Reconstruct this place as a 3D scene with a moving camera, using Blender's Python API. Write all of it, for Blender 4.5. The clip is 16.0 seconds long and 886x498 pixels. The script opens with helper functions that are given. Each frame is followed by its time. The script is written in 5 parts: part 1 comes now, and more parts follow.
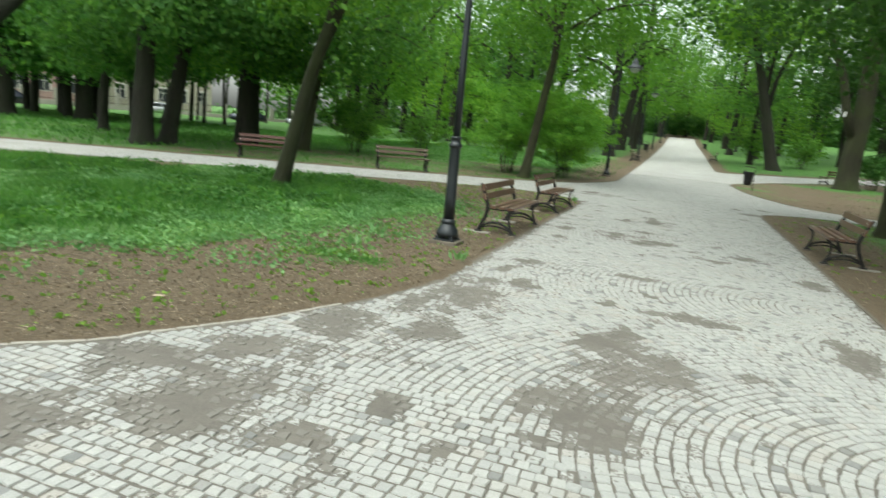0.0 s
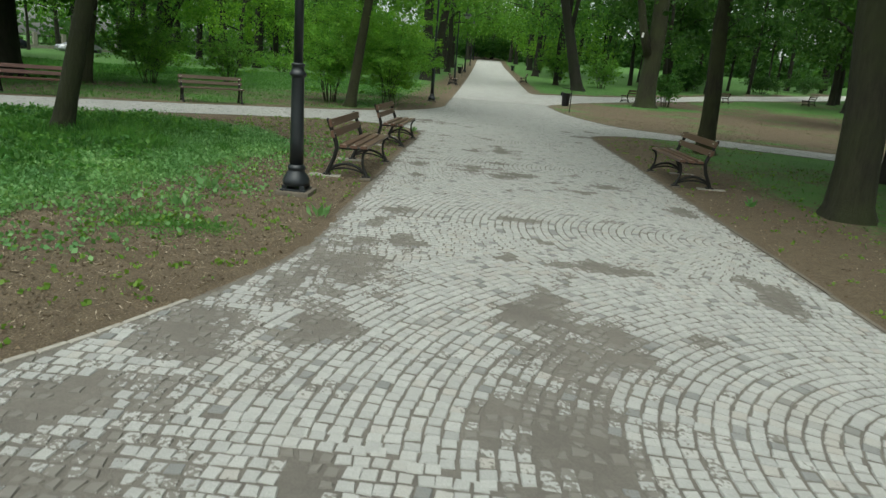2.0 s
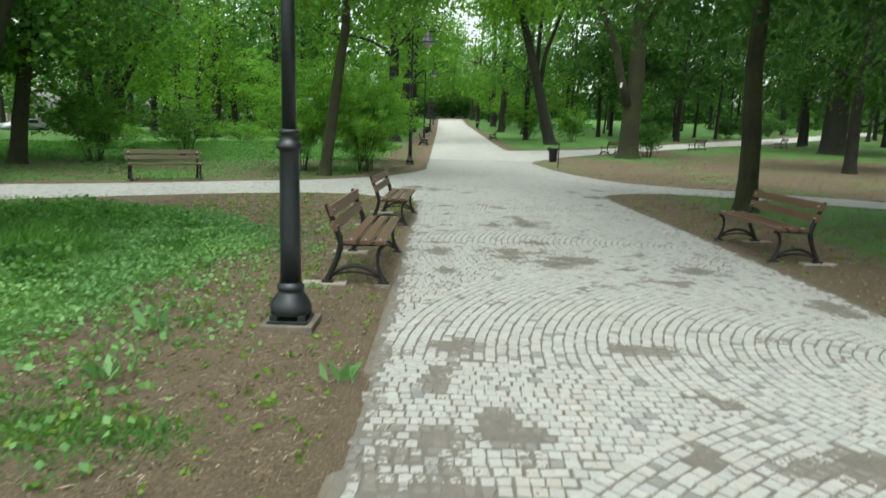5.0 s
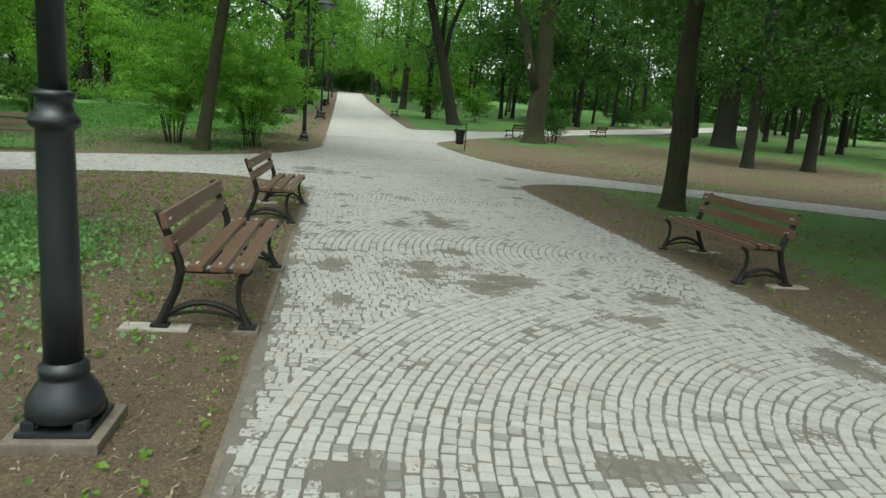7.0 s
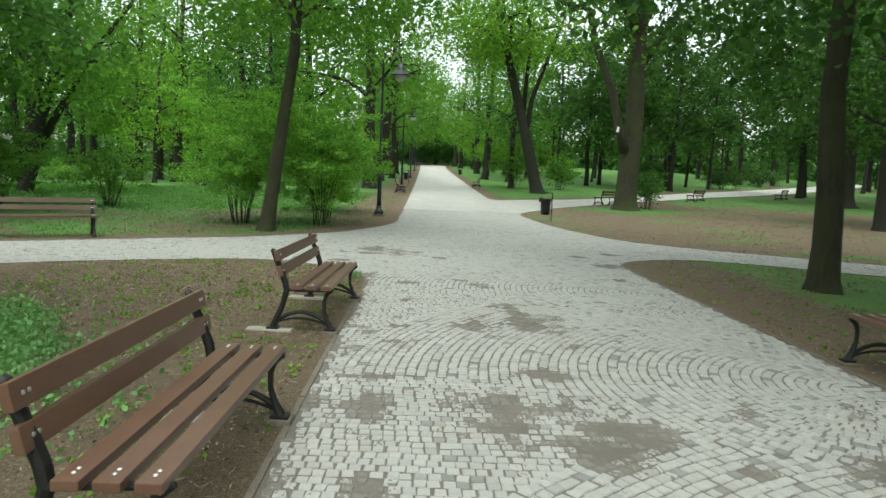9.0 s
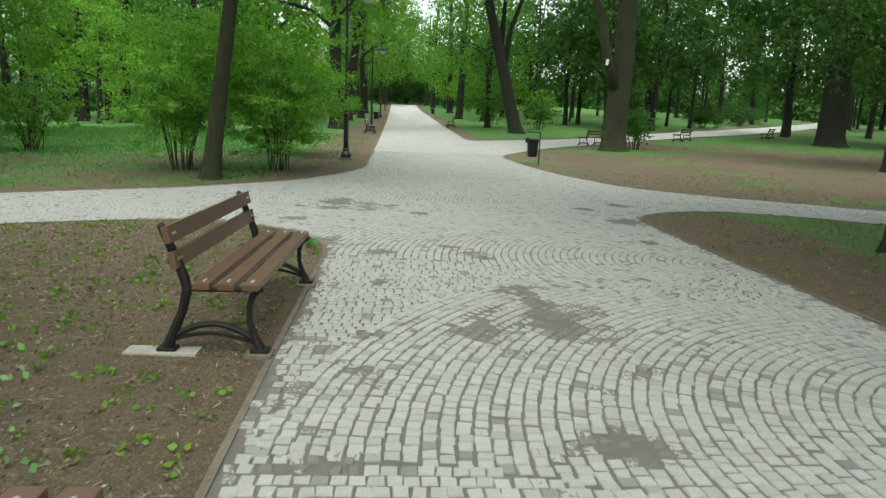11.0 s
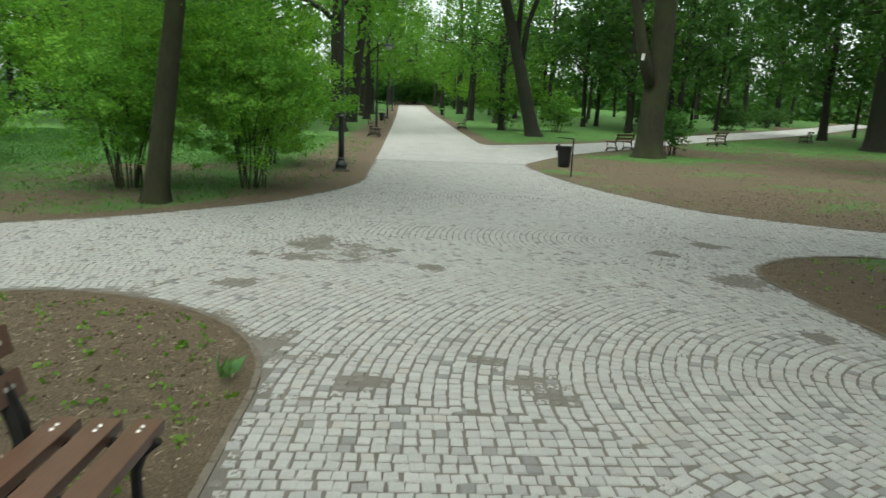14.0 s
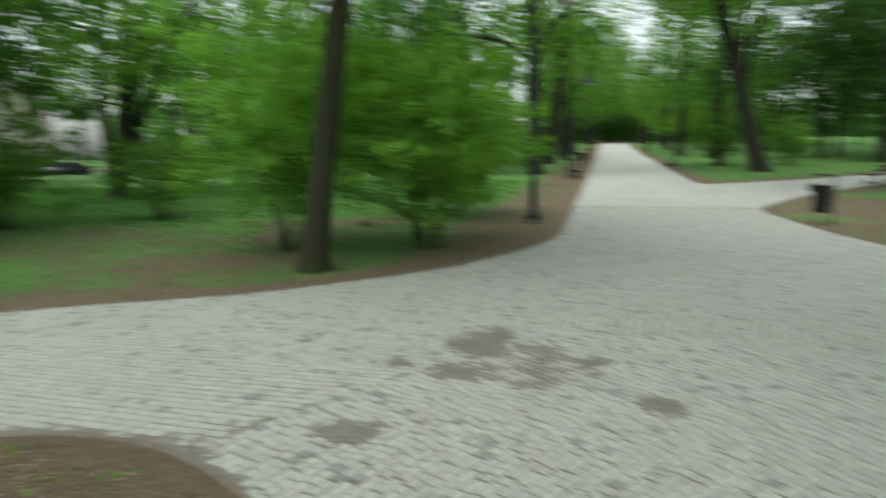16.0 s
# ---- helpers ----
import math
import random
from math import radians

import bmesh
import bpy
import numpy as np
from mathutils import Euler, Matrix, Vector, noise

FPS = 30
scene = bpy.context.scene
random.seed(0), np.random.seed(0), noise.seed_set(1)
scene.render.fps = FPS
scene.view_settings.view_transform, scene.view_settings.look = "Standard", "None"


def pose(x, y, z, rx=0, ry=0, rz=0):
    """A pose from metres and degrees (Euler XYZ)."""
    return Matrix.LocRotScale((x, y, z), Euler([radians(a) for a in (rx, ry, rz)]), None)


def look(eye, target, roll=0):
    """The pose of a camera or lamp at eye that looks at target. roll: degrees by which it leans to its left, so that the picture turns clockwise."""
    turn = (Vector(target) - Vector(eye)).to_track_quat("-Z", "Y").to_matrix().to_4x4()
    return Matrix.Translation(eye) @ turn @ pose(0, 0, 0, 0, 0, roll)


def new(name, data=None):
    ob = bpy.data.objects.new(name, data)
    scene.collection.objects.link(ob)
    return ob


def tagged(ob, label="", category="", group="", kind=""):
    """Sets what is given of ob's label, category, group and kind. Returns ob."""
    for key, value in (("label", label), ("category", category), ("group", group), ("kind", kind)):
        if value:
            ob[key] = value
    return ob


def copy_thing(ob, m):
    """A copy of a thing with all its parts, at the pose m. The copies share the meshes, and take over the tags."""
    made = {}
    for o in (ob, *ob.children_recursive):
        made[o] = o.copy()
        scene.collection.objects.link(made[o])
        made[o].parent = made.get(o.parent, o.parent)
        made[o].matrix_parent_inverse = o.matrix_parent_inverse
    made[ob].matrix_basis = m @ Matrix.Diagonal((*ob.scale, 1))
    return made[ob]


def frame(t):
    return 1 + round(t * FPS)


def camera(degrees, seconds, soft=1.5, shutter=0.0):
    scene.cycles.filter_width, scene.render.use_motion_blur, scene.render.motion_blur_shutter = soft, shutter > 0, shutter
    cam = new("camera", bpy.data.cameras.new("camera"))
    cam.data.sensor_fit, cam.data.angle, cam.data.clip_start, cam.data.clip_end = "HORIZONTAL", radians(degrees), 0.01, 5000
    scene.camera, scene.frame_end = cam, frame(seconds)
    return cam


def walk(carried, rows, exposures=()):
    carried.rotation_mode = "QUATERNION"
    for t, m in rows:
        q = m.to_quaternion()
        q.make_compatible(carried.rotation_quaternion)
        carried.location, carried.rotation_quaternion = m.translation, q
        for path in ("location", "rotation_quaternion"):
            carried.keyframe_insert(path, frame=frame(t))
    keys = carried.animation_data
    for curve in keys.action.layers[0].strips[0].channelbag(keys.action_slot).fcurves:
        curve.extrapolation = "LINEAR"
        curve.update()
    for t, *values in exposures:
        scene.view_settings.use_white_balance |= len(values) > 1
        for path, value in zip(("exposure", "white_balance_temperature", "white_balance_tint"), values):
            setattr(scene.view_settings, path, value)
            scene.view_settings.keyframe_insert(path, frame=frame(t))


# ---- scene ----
cam = camera(68.24, 16.0, soft=1.4, shutter=0.28)
PATH = [
    (0, (2.488, -6.895, 1.710), (1.825, -5.044, 1.345), 5.40),
    (0.5, (2.222, -6.701, 1.687), (1.873, -4.783, 1.239), 6.01),
    (1, (1.987, -6.346, 1.622), (1.692, -4.422, 1.161), 4.77),
    (1.5, (1.841, -6.119, 1.627), (1.525, -4.219, 1.087), 3.38),
    (2, (1.591, -5.733, 1.664), (1.488, -3.807, 1.133), 4.61),
    (2.5, (1.349, -5.300, 1.664), (0.842, -3.420, 1.207), 1.03),
    (3, (1.111, -4.890, 1.624), (0.283, -3.119, 1.200), 2.36),
    (3.5, (0.863, -4.500, 1.608), (0.187, -2.665, 1.187), 3.45),
    (4, (0.732, -3.953, 1.624), (0.208, -2.073, 1.187), 3.67),
    (4.5, (0.518, -3.482, 1.581), (0.142, -1.569, 1.135), 4.21),
    (5, (0.512, -2.918, 1.622), (0.502, -0.950, 1.265), 1.79),
    (5.2, (0.512, -2.677, 1.647), (0.543, -0.698, 1.361), 3.51),
    (7.3, (0.503, -0.437, 1.624), (0.815, 1.494, 1.208), 4.54),
    (7.5, (0.563, -0.170, 1.570), (0.720, 1.797, 1.244), 3.30),
    (8, (0.694, 0.298, 1.612), (0.778, 2.284, 1.395), 2.89),
    (8.5, (0.695, 0.800, 1.605), (0.798, 2.780, 1.345), 3.10),
    (9, (0.812, 1.389, 1.629), (0.848, 3.377, 1.412), 2.45),
    (9.2, (0.836, 1.578, 1.607), (0.838, 3.566, 1.388), 2.44),
    (11.3, (0.692, 4.291, 1.542), (0.830, 6.247, 1.143), 2.19),
    (11.5, (0.732, 4.548, 1.577), (0.861, 6.507, 1.194), 1.86),
    (12, (0.702, 5.157, 1.568), (0.827, 7.117, 1.188), 1.89),
    (12.5, (0.726, 5.741, 1.565), (0.844, 7.700, 1.180), 1.09),
    (13, (0.754, 6.355, 1.587), (0.738, 8.322, 1.228), 1.15),
    (13.5, (0.672, 6.915, 1.611), (0.697, 8.880, 1.238), 2.95),
    (14, (0.735, 7.557, 1.611), (0.839, 9.516, 1.222), 2.34),
    (14.5, (0.730, 8.158, 1.643), (1.091, 10.098, 1.320), 1.69),
    (15, (0.777, 8.871, 1.592), (1.141, 10.806, 1.244), 0.40),
    (15.2, (0.793, 9.137, 1.605), (1.081, 11.088, 1.274), 0.69),
    (15.5, (0.816, 9.536, 1.624), (1.007, 11.498, 1.288), 1.13),
    (15.7, (0.740, 9.789, 1.640), (0.868, 11.757, 1.308), 0.52),
    (15.8, (0.702, 9.916, 1.649), (0.701, 11.888, 1.316), 0.21),
    (15.9, (0.664, 10.042, 1.657), (0.484, 12.009, 1.339), -0.09),
    (16, (0.626, 10.169, 1.665), (0.128, 12.085, 1.387), -0.40),
]
walk(cam, [(t, look(eye, target, roll)) for t, eye, target, roll in PATH], exposures=((0, 0.25, 6500, -3), (0.5, -0.04, 6500, -3), (1.5, -0.24, 6500, -3), (2.2, -0.36, 6500, -3), (3.0, 0.1, 6500, -3), (4.5, 0.2, 6500, -3), (7.5, -0.06, 6500, -3), (9, 0.18, 6500, -3), (12.5, 0.02, 6500, -3), (14.5, -0.08, 6500, -3), (16, -0.14, 6500, -3)))

# ---- light ----
world = bpy.data.worlds.new("sky")
scene.world = world
world.use_nodes = True
wn = world.node_tree
sky = wn.nodes.new("ShaderNodeTexSky")
sky.sky_type, sky.sun_disc = "NISHITA", False
sky.sun_elevation, sky.sun_rotation = radians(66), radians(190)
sky.air_density, sky.dust_density, sky.ozone_density = 1.0, 4.0, 1.0
cloud = wn.nodes.new("ShaderNodeHueSaturation")
cloud.inputs["Saturation"].default_value, cloud.inputs["Value"].default_value = 0.25, 2.3
wn.links.new(sky.outputs[0], cloud.inputs["Color"])
wn.links.new(cloud.outputs[0], wn.nodes["Background"].inputs["Color"])
wn.nodes["Background"].inputs["Strength"].default_value = 0.15
sun = new("sun", bpy.data.lights.new("sun", "SUN"))
sun.data.energy, sun.data.angle, sun.data.color = 0.9, radians(60), (1.0, 0.97, 0.92)
sun.matrix_world = look((-2.7, -15.5, 36), (0, 0, 0))


# ---- terrain shape ----
def rise(x, y):
    """Height of the ground: level near the crossing, rising gently up the avenue."""
    u = np.maximum(0.0, np.minimum(y, 150.0) - 20.0)
    h = 0.018 * u + 0.00018 * u * u
    s = np.clip((x - 8) / 16, 0, 1)
    d = np.clip((-x - 8) / 18, 0, 1)
    return h * (1 + 0.22 * s * s * (3 - 2 * s)) * (1 - 0.75 * d * d * (3 - 2 * d))


def smooth(points, n=4):
    """A rounded line through the points."""
    out = []
    p = [Vector((*q, 0)) for q in points]
    for i in range(len(p) - 1):
        a, b, c, d = p[max(i - 1, 0)], p[i], p[i + 1], p[min(i + 2, len(p) - 1)]
        for k in range(n):
            t = k / n
            q = 0.5 * ((2 * b) + (c - a) * t + (2 * a - 5 * b + 4 * c - d) * t * t + (3 * b - a - 3 * c + d) * t ** 3)
            out.append((q.x, q.y))
    out.append(points[-1])
    return out


EDGE_A = smooth([(-32, -24), (-13, -11.8), (-5, -6.6), (-1.62, -3.92), (-1.1, -3.2), (-0.75, -2.6), (-0.47, -1.95), (-0.24, -1.3), (-0.08, -0.64),
                 (0, 0), (-0.02, 3), (-0.1, 7), (-0.15, 10.4), (-0.18, 11.4), (-0.35, 12.0), (-0.75, 12.58), (-1.35, 13.02), (-2.1, 13.28), (-3.0, 13.15),
                 (-4.7, 12.35), (-6.3, 11.4), (-8.6, 9.75), (-11.8, 7.9), (-14.8, 6.0), (-40, -10)])
EDGE_B = smooth([(-43, -6), (-18.6, 8.6), (-14.2, 10.8), (-10.8, 12.8), (-7.9, 14.4), (-5.7, 16.0), (-3.6, 17.5), (-2.1, 19.3), (-1.25, 20.9), (-0.72, 22.3),
                 (-0.46, 23.7), (-0.47, 26), (-0.55, 35), (-0.75, 50), (-1.2, 87), (-1.75, 124)])
EDGE_E = smooth([(2.75, 124), (2.95, 104), (3.6, 80), (3.95, 60), (4.15, 44), (4.25, 41), (4.7, 40.4), (5.6, 41.1), (7.5, 42.6), (11.8, 46.3), (25, 60.5), (41, 77), (70, 108)])
EDGE_D = smooth([(72, 105), (43, 73.5), (32, 61.8), (20, 50), (11.4, 40.6), (7.4, 35.3), (5.4, 31.6), (4.75, 30.2), (4.6, 29.0), (4.7, 27.3), (4.95, 25.3), (5.5, 22.8), (6.6, 20.3),
                 (8.2, 18.75), (10.4, 17.4), (13.1, 15.7), (40, -0.5)])
EDGE_C = smooth([(38, -3), (11.7, 13.4), (8.6, 15.3), (7.5, 15.85), (6.6, 15.97), (5.8, 15.75), (5.1, 15.25), (4.8, 14.75), (4.7, 14.1), (4.7, 12), (4.74, 9), (4.74, 5),
                 (4.75, 0), (4.75, -6), (4.75, -26)])
OUTLINE = EDGE_A + EDGE_B + EDGE_E + EDGE_D + EDGE_C
OUT = np.array(OUTLINE)


def on_path(x, y):
    """Which of the points lie on the paving."""
    x, y = np.asarray(x, float), np.asarray(y, float)
    inside = np.zeros(x.shape, bool)
    for (x0, y0), (x1, y1) in zip(OUT, np.roll(OUT, -1, 0)):
        if y0 != y1:
            hit = ((y0 > y) != (y1 > y)) & (x < (x1 - x0) * (y - y0) / (y1 - y0) + x0)
            inside ^= hit
    return inside


def off_edge(x, y):
    """Distance to the paving's edge."""
    best = np.full(np.shape(x), 1e9)
    for (x0, y0), (x1, y1) in zip(OUT, np.roll(OUT, -1, 0)):
        dx, dy = x1 - x0, y1 - y0
        l = dx * dx + dy * dy
        if l < 1e-9:
            continue
        t = np.clip(((x - x0) * dx + (y - y0) * dy) / l, 0, 1)
        best = np.minimum(best, np.hypot(x - x0 - t * dx, y - y0 - t * dy))
    return best


# ---- materials ----
def nodes(name, rough=0.8, metal=0.0):
    m = bpy.data.materials.new(name)
    m.use_nodes = True
    t = m.node_tree
    b = t.nodes["Principled BSDF"]
    b.inputs["Roughness"].default_value, b.inputs["Metallic"].default_value = rough, metal
    return m, t, b


def noise_tex(t, scale, detail=4.0, rough=0.6, coord="Object", stretch=None):
    c = t.nodes.new("ShaderNodeTexCoord")
    n = t.nodes.new("ShaderNodeTexNoise")
    n.inputs["Scale"].default_value, n.inputs["Detail"].default_value, n.inputs["Roughness"].default_value = scale, detail, rough
    src = c.outputs[coord]
    if stretch:
        mp = t.nodes.new("ShaderNodeMapping")
        mp.inputs["Scale"].default_value = stretch
        t.links.new(src, mp.inputs["Vector"])
        src = mp.outputs[0]
    t.links.new(src, n.inputs["Vector"])
    return n.outputs["Fac"]


def ramp(t, fac, *stops):
    r = t.nodes.new("ShaderNodeValToRGB")
    e = r.color_ramp.elements
    while len(e) < len(stops):
        e.new(0.5)
    for q, (p, c) in zip(e, stops):
        q.position, q.color = p, (*c, 1)
    t.links.new(fac, r.inputs["Fac"])
    return r.outputs["Color"]


def mix(t, fac, a, b, mode="MIX"):
    m = t.nodes.new("ShaderNodeMix")
    m.data_type, m.blend_type = "RGBA", mode
    for sock, v in ((m.inputs["Factor"], fac), (m.inputs["A"], a), (m.inputs["B"], b)):
        if isinstance(v, bpy.types.NodeSocket):
            t.links.new(v, sock)
        elif isinstance(v, (int, float)):
            sock.default_value = v
        else:
            sock.default_value = (*v, 1)
    return m.outputs["Result"]


def bump(t, b, height, strength=0.4, distance=0.01):
    n = t.nodes.new("ShaderNodeBump")
    n.inputs["Strength"].default_value, n.inputs["Distance"].default_value = strength, distance
    t.links.new(height, n.inputs["Height"])
    t.links.new(n.outputs[0], b.inputs["Normal"])


def plain(name, c0, c1, rough=0.7, scale=12.0, metal=0.0, bumps=0.25, dist=0.004, stretch=None, island=0.0, gloss=0.5):
    """A surface that wanders between two colours at two scales, with fine relief."""
    m, t, b = nodes(name, rough, metal)
    b.inputs["Specular IOR Level"].default_value = gloss
    big, fine = noise_tex(t, scale * 0.18, 3), noise_tex(t, scale, 6, 0.65, stretch=stretch)
    col = mix(t, 0.5, ramp(t, big, (0.3, c0), (0.7, c1)), ramp(t, fine, (0.3, c0), (0.7, c1)))
    if island:
        g = t.nodes.new("ShaderNodeNewGeometry")
        dark = tuple(1 - island for _ in range(3))
        col = mix(t, 1.0, col, ramp(t, g.outputs["Random Per Island"], (0.0, dark), (0.5, (1, 1, 1)), (1.0, (1 + island * 0.4,) * 3)), "MULTIPLY")
    t.links.new(col, b.inputs["Base Color"])
    bump(t, b, fine, bumps, dist)
    return m


def leafy(name, c0, c1, c2, through_leaf=0.45, drift=0.7, low=0.70):
    """Leaves that let light through, each one a little different."""
    m, t, b = nodes(name, 0.55)
    g = t.nodes.new("ShaderNodeNewGeometry")
    col = ramp(t, g.outputs["Random Per Island"], (0.0, c0), (0.5, c1), (1.0, c2))
    patchy = noise_tex(t, drift, 3)
    col = mix(t, 0.25, col, (c1[0], c1[1], c1[2]))
    col = mix(t, 1.0, col, ramp(t, patchy, (0.3, (low * 0.94, low * 1.05, low)), (0.7, (1.25, 1.14, 1.0))), "MULTIPLY")
    t.links.new(col, b.inputs["Base Color"])
    b.inputs["Specular IOR Level"].default_value = 0.25
    tr = t.nodes.new("ShaderNodeBsdfTranslucent")
    t.links.new(mix(t, 1.0, col, (1.6, 1.5, 0.95), "MULTIPLY"), tr.inputs["Color"])
    ms = t.nodes.new("ShaderNodeMixShader")
    ms.inputs[0].default_value = through_leaf
    t.links.new(b.outputs[0], ms.inputs[1])
    t.links.new(tr.outputs[0], ms.inputs[2])
    t.links.new(ms.outputs[0], t.nodes["Material Output"].inputs["Surface"])
    return m


def ground_material():
    m, t, b = nodes("soil_and_turf", 0.95)
    a = t.nodes.new("ShaderNodeAttribute")
    a.attribute_name = "turf"
    fine, mid, big = noise_tex(t, 60, 6, 0.7), noise_tex(t, 7, 5, 0.65), noise_tex(t, 0.9, 4)
    soil = mix(t, 0.6, ramp(t, mid, (0.3, (0.055, 0.040, 0.023)), (0.7, (0.155, 0.114, 0.069))), ramp(t, fine, (0.34, (0.030, 0.021, 0.012)), (0.5, (0.11, 0.080, 0.047)), (0.66, (0.27, 0.205, 0.13))))
    soil = mix(t, ramp(t, noise_tex(t, 130, 2, 0.5), (0.70, (0, 0, 0)), (0.74, (1, 1, 1))), soil, (0.36, 0.31, 0.25))
    turf = mix(t, 0.5, ramp(t, fine, (0.3, (0.035, 0.10, 0.018)), (0.7, (0.095, 0.215, 0.038))), ramp(t, big, (0.3, (0.05, 0.13, 0.022)), (0.7, (0.105, 0.22, 0.042))))
    edge = t.nodes.new("ShaderNodeMath")
    edge.operation = "ADD"
    wob = t.nodes.new("ShaderNodeMath")
    wob.operation = "MULTIPLY_ADD"
    t.links.new(mid, wob.inputs[0])
    wob.inputs[1].default_value, wob.inputs[2].default_value = 0.9, -0.45
    t.links.new(a.outputs["Fac"], edge.inputs[0])
    t.links.new(wob.outputs[0], edge.inputs[1])
    fac = ramp(t, edge.outputs[0], (0.42, (0, 0, 0)), (0.60, (1, 1, 1)))
    t.links.new(mix(t, fac, soil, turf), b.inputs["Base Color"])
    clod = noise_tex(t, 22, 6, 0.75)
    bump(t, b, mix(t, 0.5, fine, clod), 1.0, 0.045)
    return m


def paving_material():
    """Sand and earth between the setts near by; far off the setts themselves, too small to tell apart."""
    m, t, b = nodes("sandy_joint_bed", 0.95)
    fine, mid = noise_tex(t, 90, 6, 0.7), noise_tex(t, 2.2, 5, 0.65)
    earth = mix(t, 0.5, ramp(t, fine, (0.25, (0.070, 0.063, 0.055)), (0.75, (0.195, 0.177, 0.154))), ramp(t, mid, (0.3, (0.088, 0.079, 0.068)), (0.7, (0.172, 0.156, 0.134))))
    t.links.new(earth, b.inputs["Base Color"])
    bump(t, b, fine, 0.8, 0.012)
    return m


def far_setts_material():
    m, t, b = nodes("far_granite_setts", 0.85)
    c = t.nodes.new("ShaderNodeTexCoord")
    v = t.nodes.new("ShaderNodeTexVoronoi")
    v.feature = "DISTANCE_TO_EDGE"
    v.inputs["Scale"].default_value = 9.0
    t.links.new(c.outputs["Object"], v.inputs["Vector"])
    v2 = t.nodes.new("ShaderNodeTexVoronoi")
    v2.inputs["Scale"].default_value = 9.0
    t.links.new(c.outputs["Object"], v2.inputs["Vector"])
    stone = mix(t, 1.0, ramp(t, noise_tex(t, 1.1, 4), (0.3, (0.37, 0.37, 0.353)), (0.7, (0.47, 0.47, 0.447))), ramp(t, v2.outputs["Color"], (0.0, (0.8, 0.8, 0.8)), (1.0, (1.1, 1.1, 1.1))), "MULTIPLY")
    joint = ramp(t, v.outputs["Distance"], (0.02, (0, 0, 0)), (0.07, (1, 1, 1)))
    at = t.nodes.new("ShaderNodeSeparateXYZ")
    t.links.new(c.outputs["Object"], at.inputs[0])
    # tone rises along y: seam match first, then open-sky light put into colour
    sky_gain = t.nodes.new("ShaderNodeMapRange")
    sky_gain.inputs["From Min"].default_value, sky_gain.inputs["From Max"].default_value = 30.0, 58.0
    t.links.new(at.outputs["Y"], sky_gain.inputs["Value"])
    stone = mix(t, 1.0, stone, ramp(t, sky_gain.outputs[0], (0.0, (0.76, 0.76, 0.76)), (1.0, (1.16, 1.16, 1.16))), "MULTIPLY")
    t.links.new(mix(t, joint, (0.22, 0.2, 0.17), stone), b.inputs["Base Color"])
    bump(t, b, v.outputs["Distance"], 0.5, 0.01)
    return m


def sett_material():
    m, t, b = nodes("granite_sett", 0.8)
    g = t.nodes.new("ShaderNodeNewGeometry")
    o = t.nodes.new("ShaderNodeObjectInfo")
    s = t.nodes.new("ShaderNodeMath")
    s.operation = "ADD"
    t.links.new(g.outputs["Random Per Island"], s.inputs[0])
    t.links.new(o.outputs["Random"], s.inputs[1])
    fr = t.nodes.new("ShaderNodeMath")
    fr.operation = "FRACT"
    t.links.new(s.outputs[0], fr.inputs[0])
    base = ramp(t, fr.outputs[0], (0.0, (0.163, 0.165, 0.159)), (0.035, (0.198, 0.198, 0.191)), (0.07, (0.288, 0.289, 0.277)), (0.5, (0.318, 0.318, 0.303)), (0.9, (0.344, 0.342, 0.325)), (1.0, (0.310, 0.292, 0.265)))
    c = t.nodes.new("ShaderNodeNewGeometry")
    def at(scale, detail):
        n = t.nodes.new("ShaderNodeTexNoise")
        n.inputs["Scale"].default_value, n.inputs["Detail"].default_value = scale, detail
        t.links.new(c.outputs["Position"], n.inputs["Vector"])
        return n.outputs["Fac"]
    fine, sand = at(140, 5), at(1.6, 5)
    col = mix(t, 1.0, base, ramp(t, fine, (0.3, (0.82, 0.82, 0.82)), (0.7, (1.1, 1.1, 1.1))), "MULTIPLY")
    col = mix(t, ramp(t, sand, (0.56, (0, 0, 0)), (0.78, (0.45, 0.45, 0.45))), col, (0.25, 0.225, 0.19))
    a = t.nodes.new("ShaderNodeAttribute")
    a.attribute_name = "trodden"
    crumbs = t.nodes.new("ShaderNodeMath")
    crumbs.operation = "MULTIPLY_ADD"
    t.links.new(at(38, 6), crumbs.inputs[0])
    crumbs.inputs[1].default_value = 1.1
    lot = t.nodes.new("ShaderNodeMath")
    lot.operation = "MULTIPLY_ADD"
    t.links.new(fr.outputs[0], lot.inputs[0])
    lot.inputs[1].default_value = 0.26
    t.links.new(a.outputs["Fac"], lot.inputs[2])
    t.links.new(lot.outputs[0], crumbs.inputs[2])
    col = mix(t, ramp(t, crumbs.outputs[0], (0.97, (0, 0, 0)), (1.28, (0.88, 0.88, 0.88))), col, (0.128, 0.116, 0.100))
    t.links.new(col, b.inputs["Base Color"])
    bump(t, b, fine, 0.35, 0.004)
    return m


def bark_material(name, c0, c1, moss):
    m, t, b = nodes(name, 0.95)
    ridges = noise_tex(t, 9, 8, 0.75, stretch=(2.2, 2.2, 0.35))
    big = noise_tex(t, 0.8, 4)
    col = mix(t, ramp(t, big, (0.36, (0, 0, 0)), (0.62, (0.8, 0.8, 0.8))), ramp(t, ridges, (0.3, c0), (0.7, c1)), moss)
    t.links.new(col, b.inputs["Base Color"])
    bump(t, b, ridges, 1.0, 0.12)
    return m


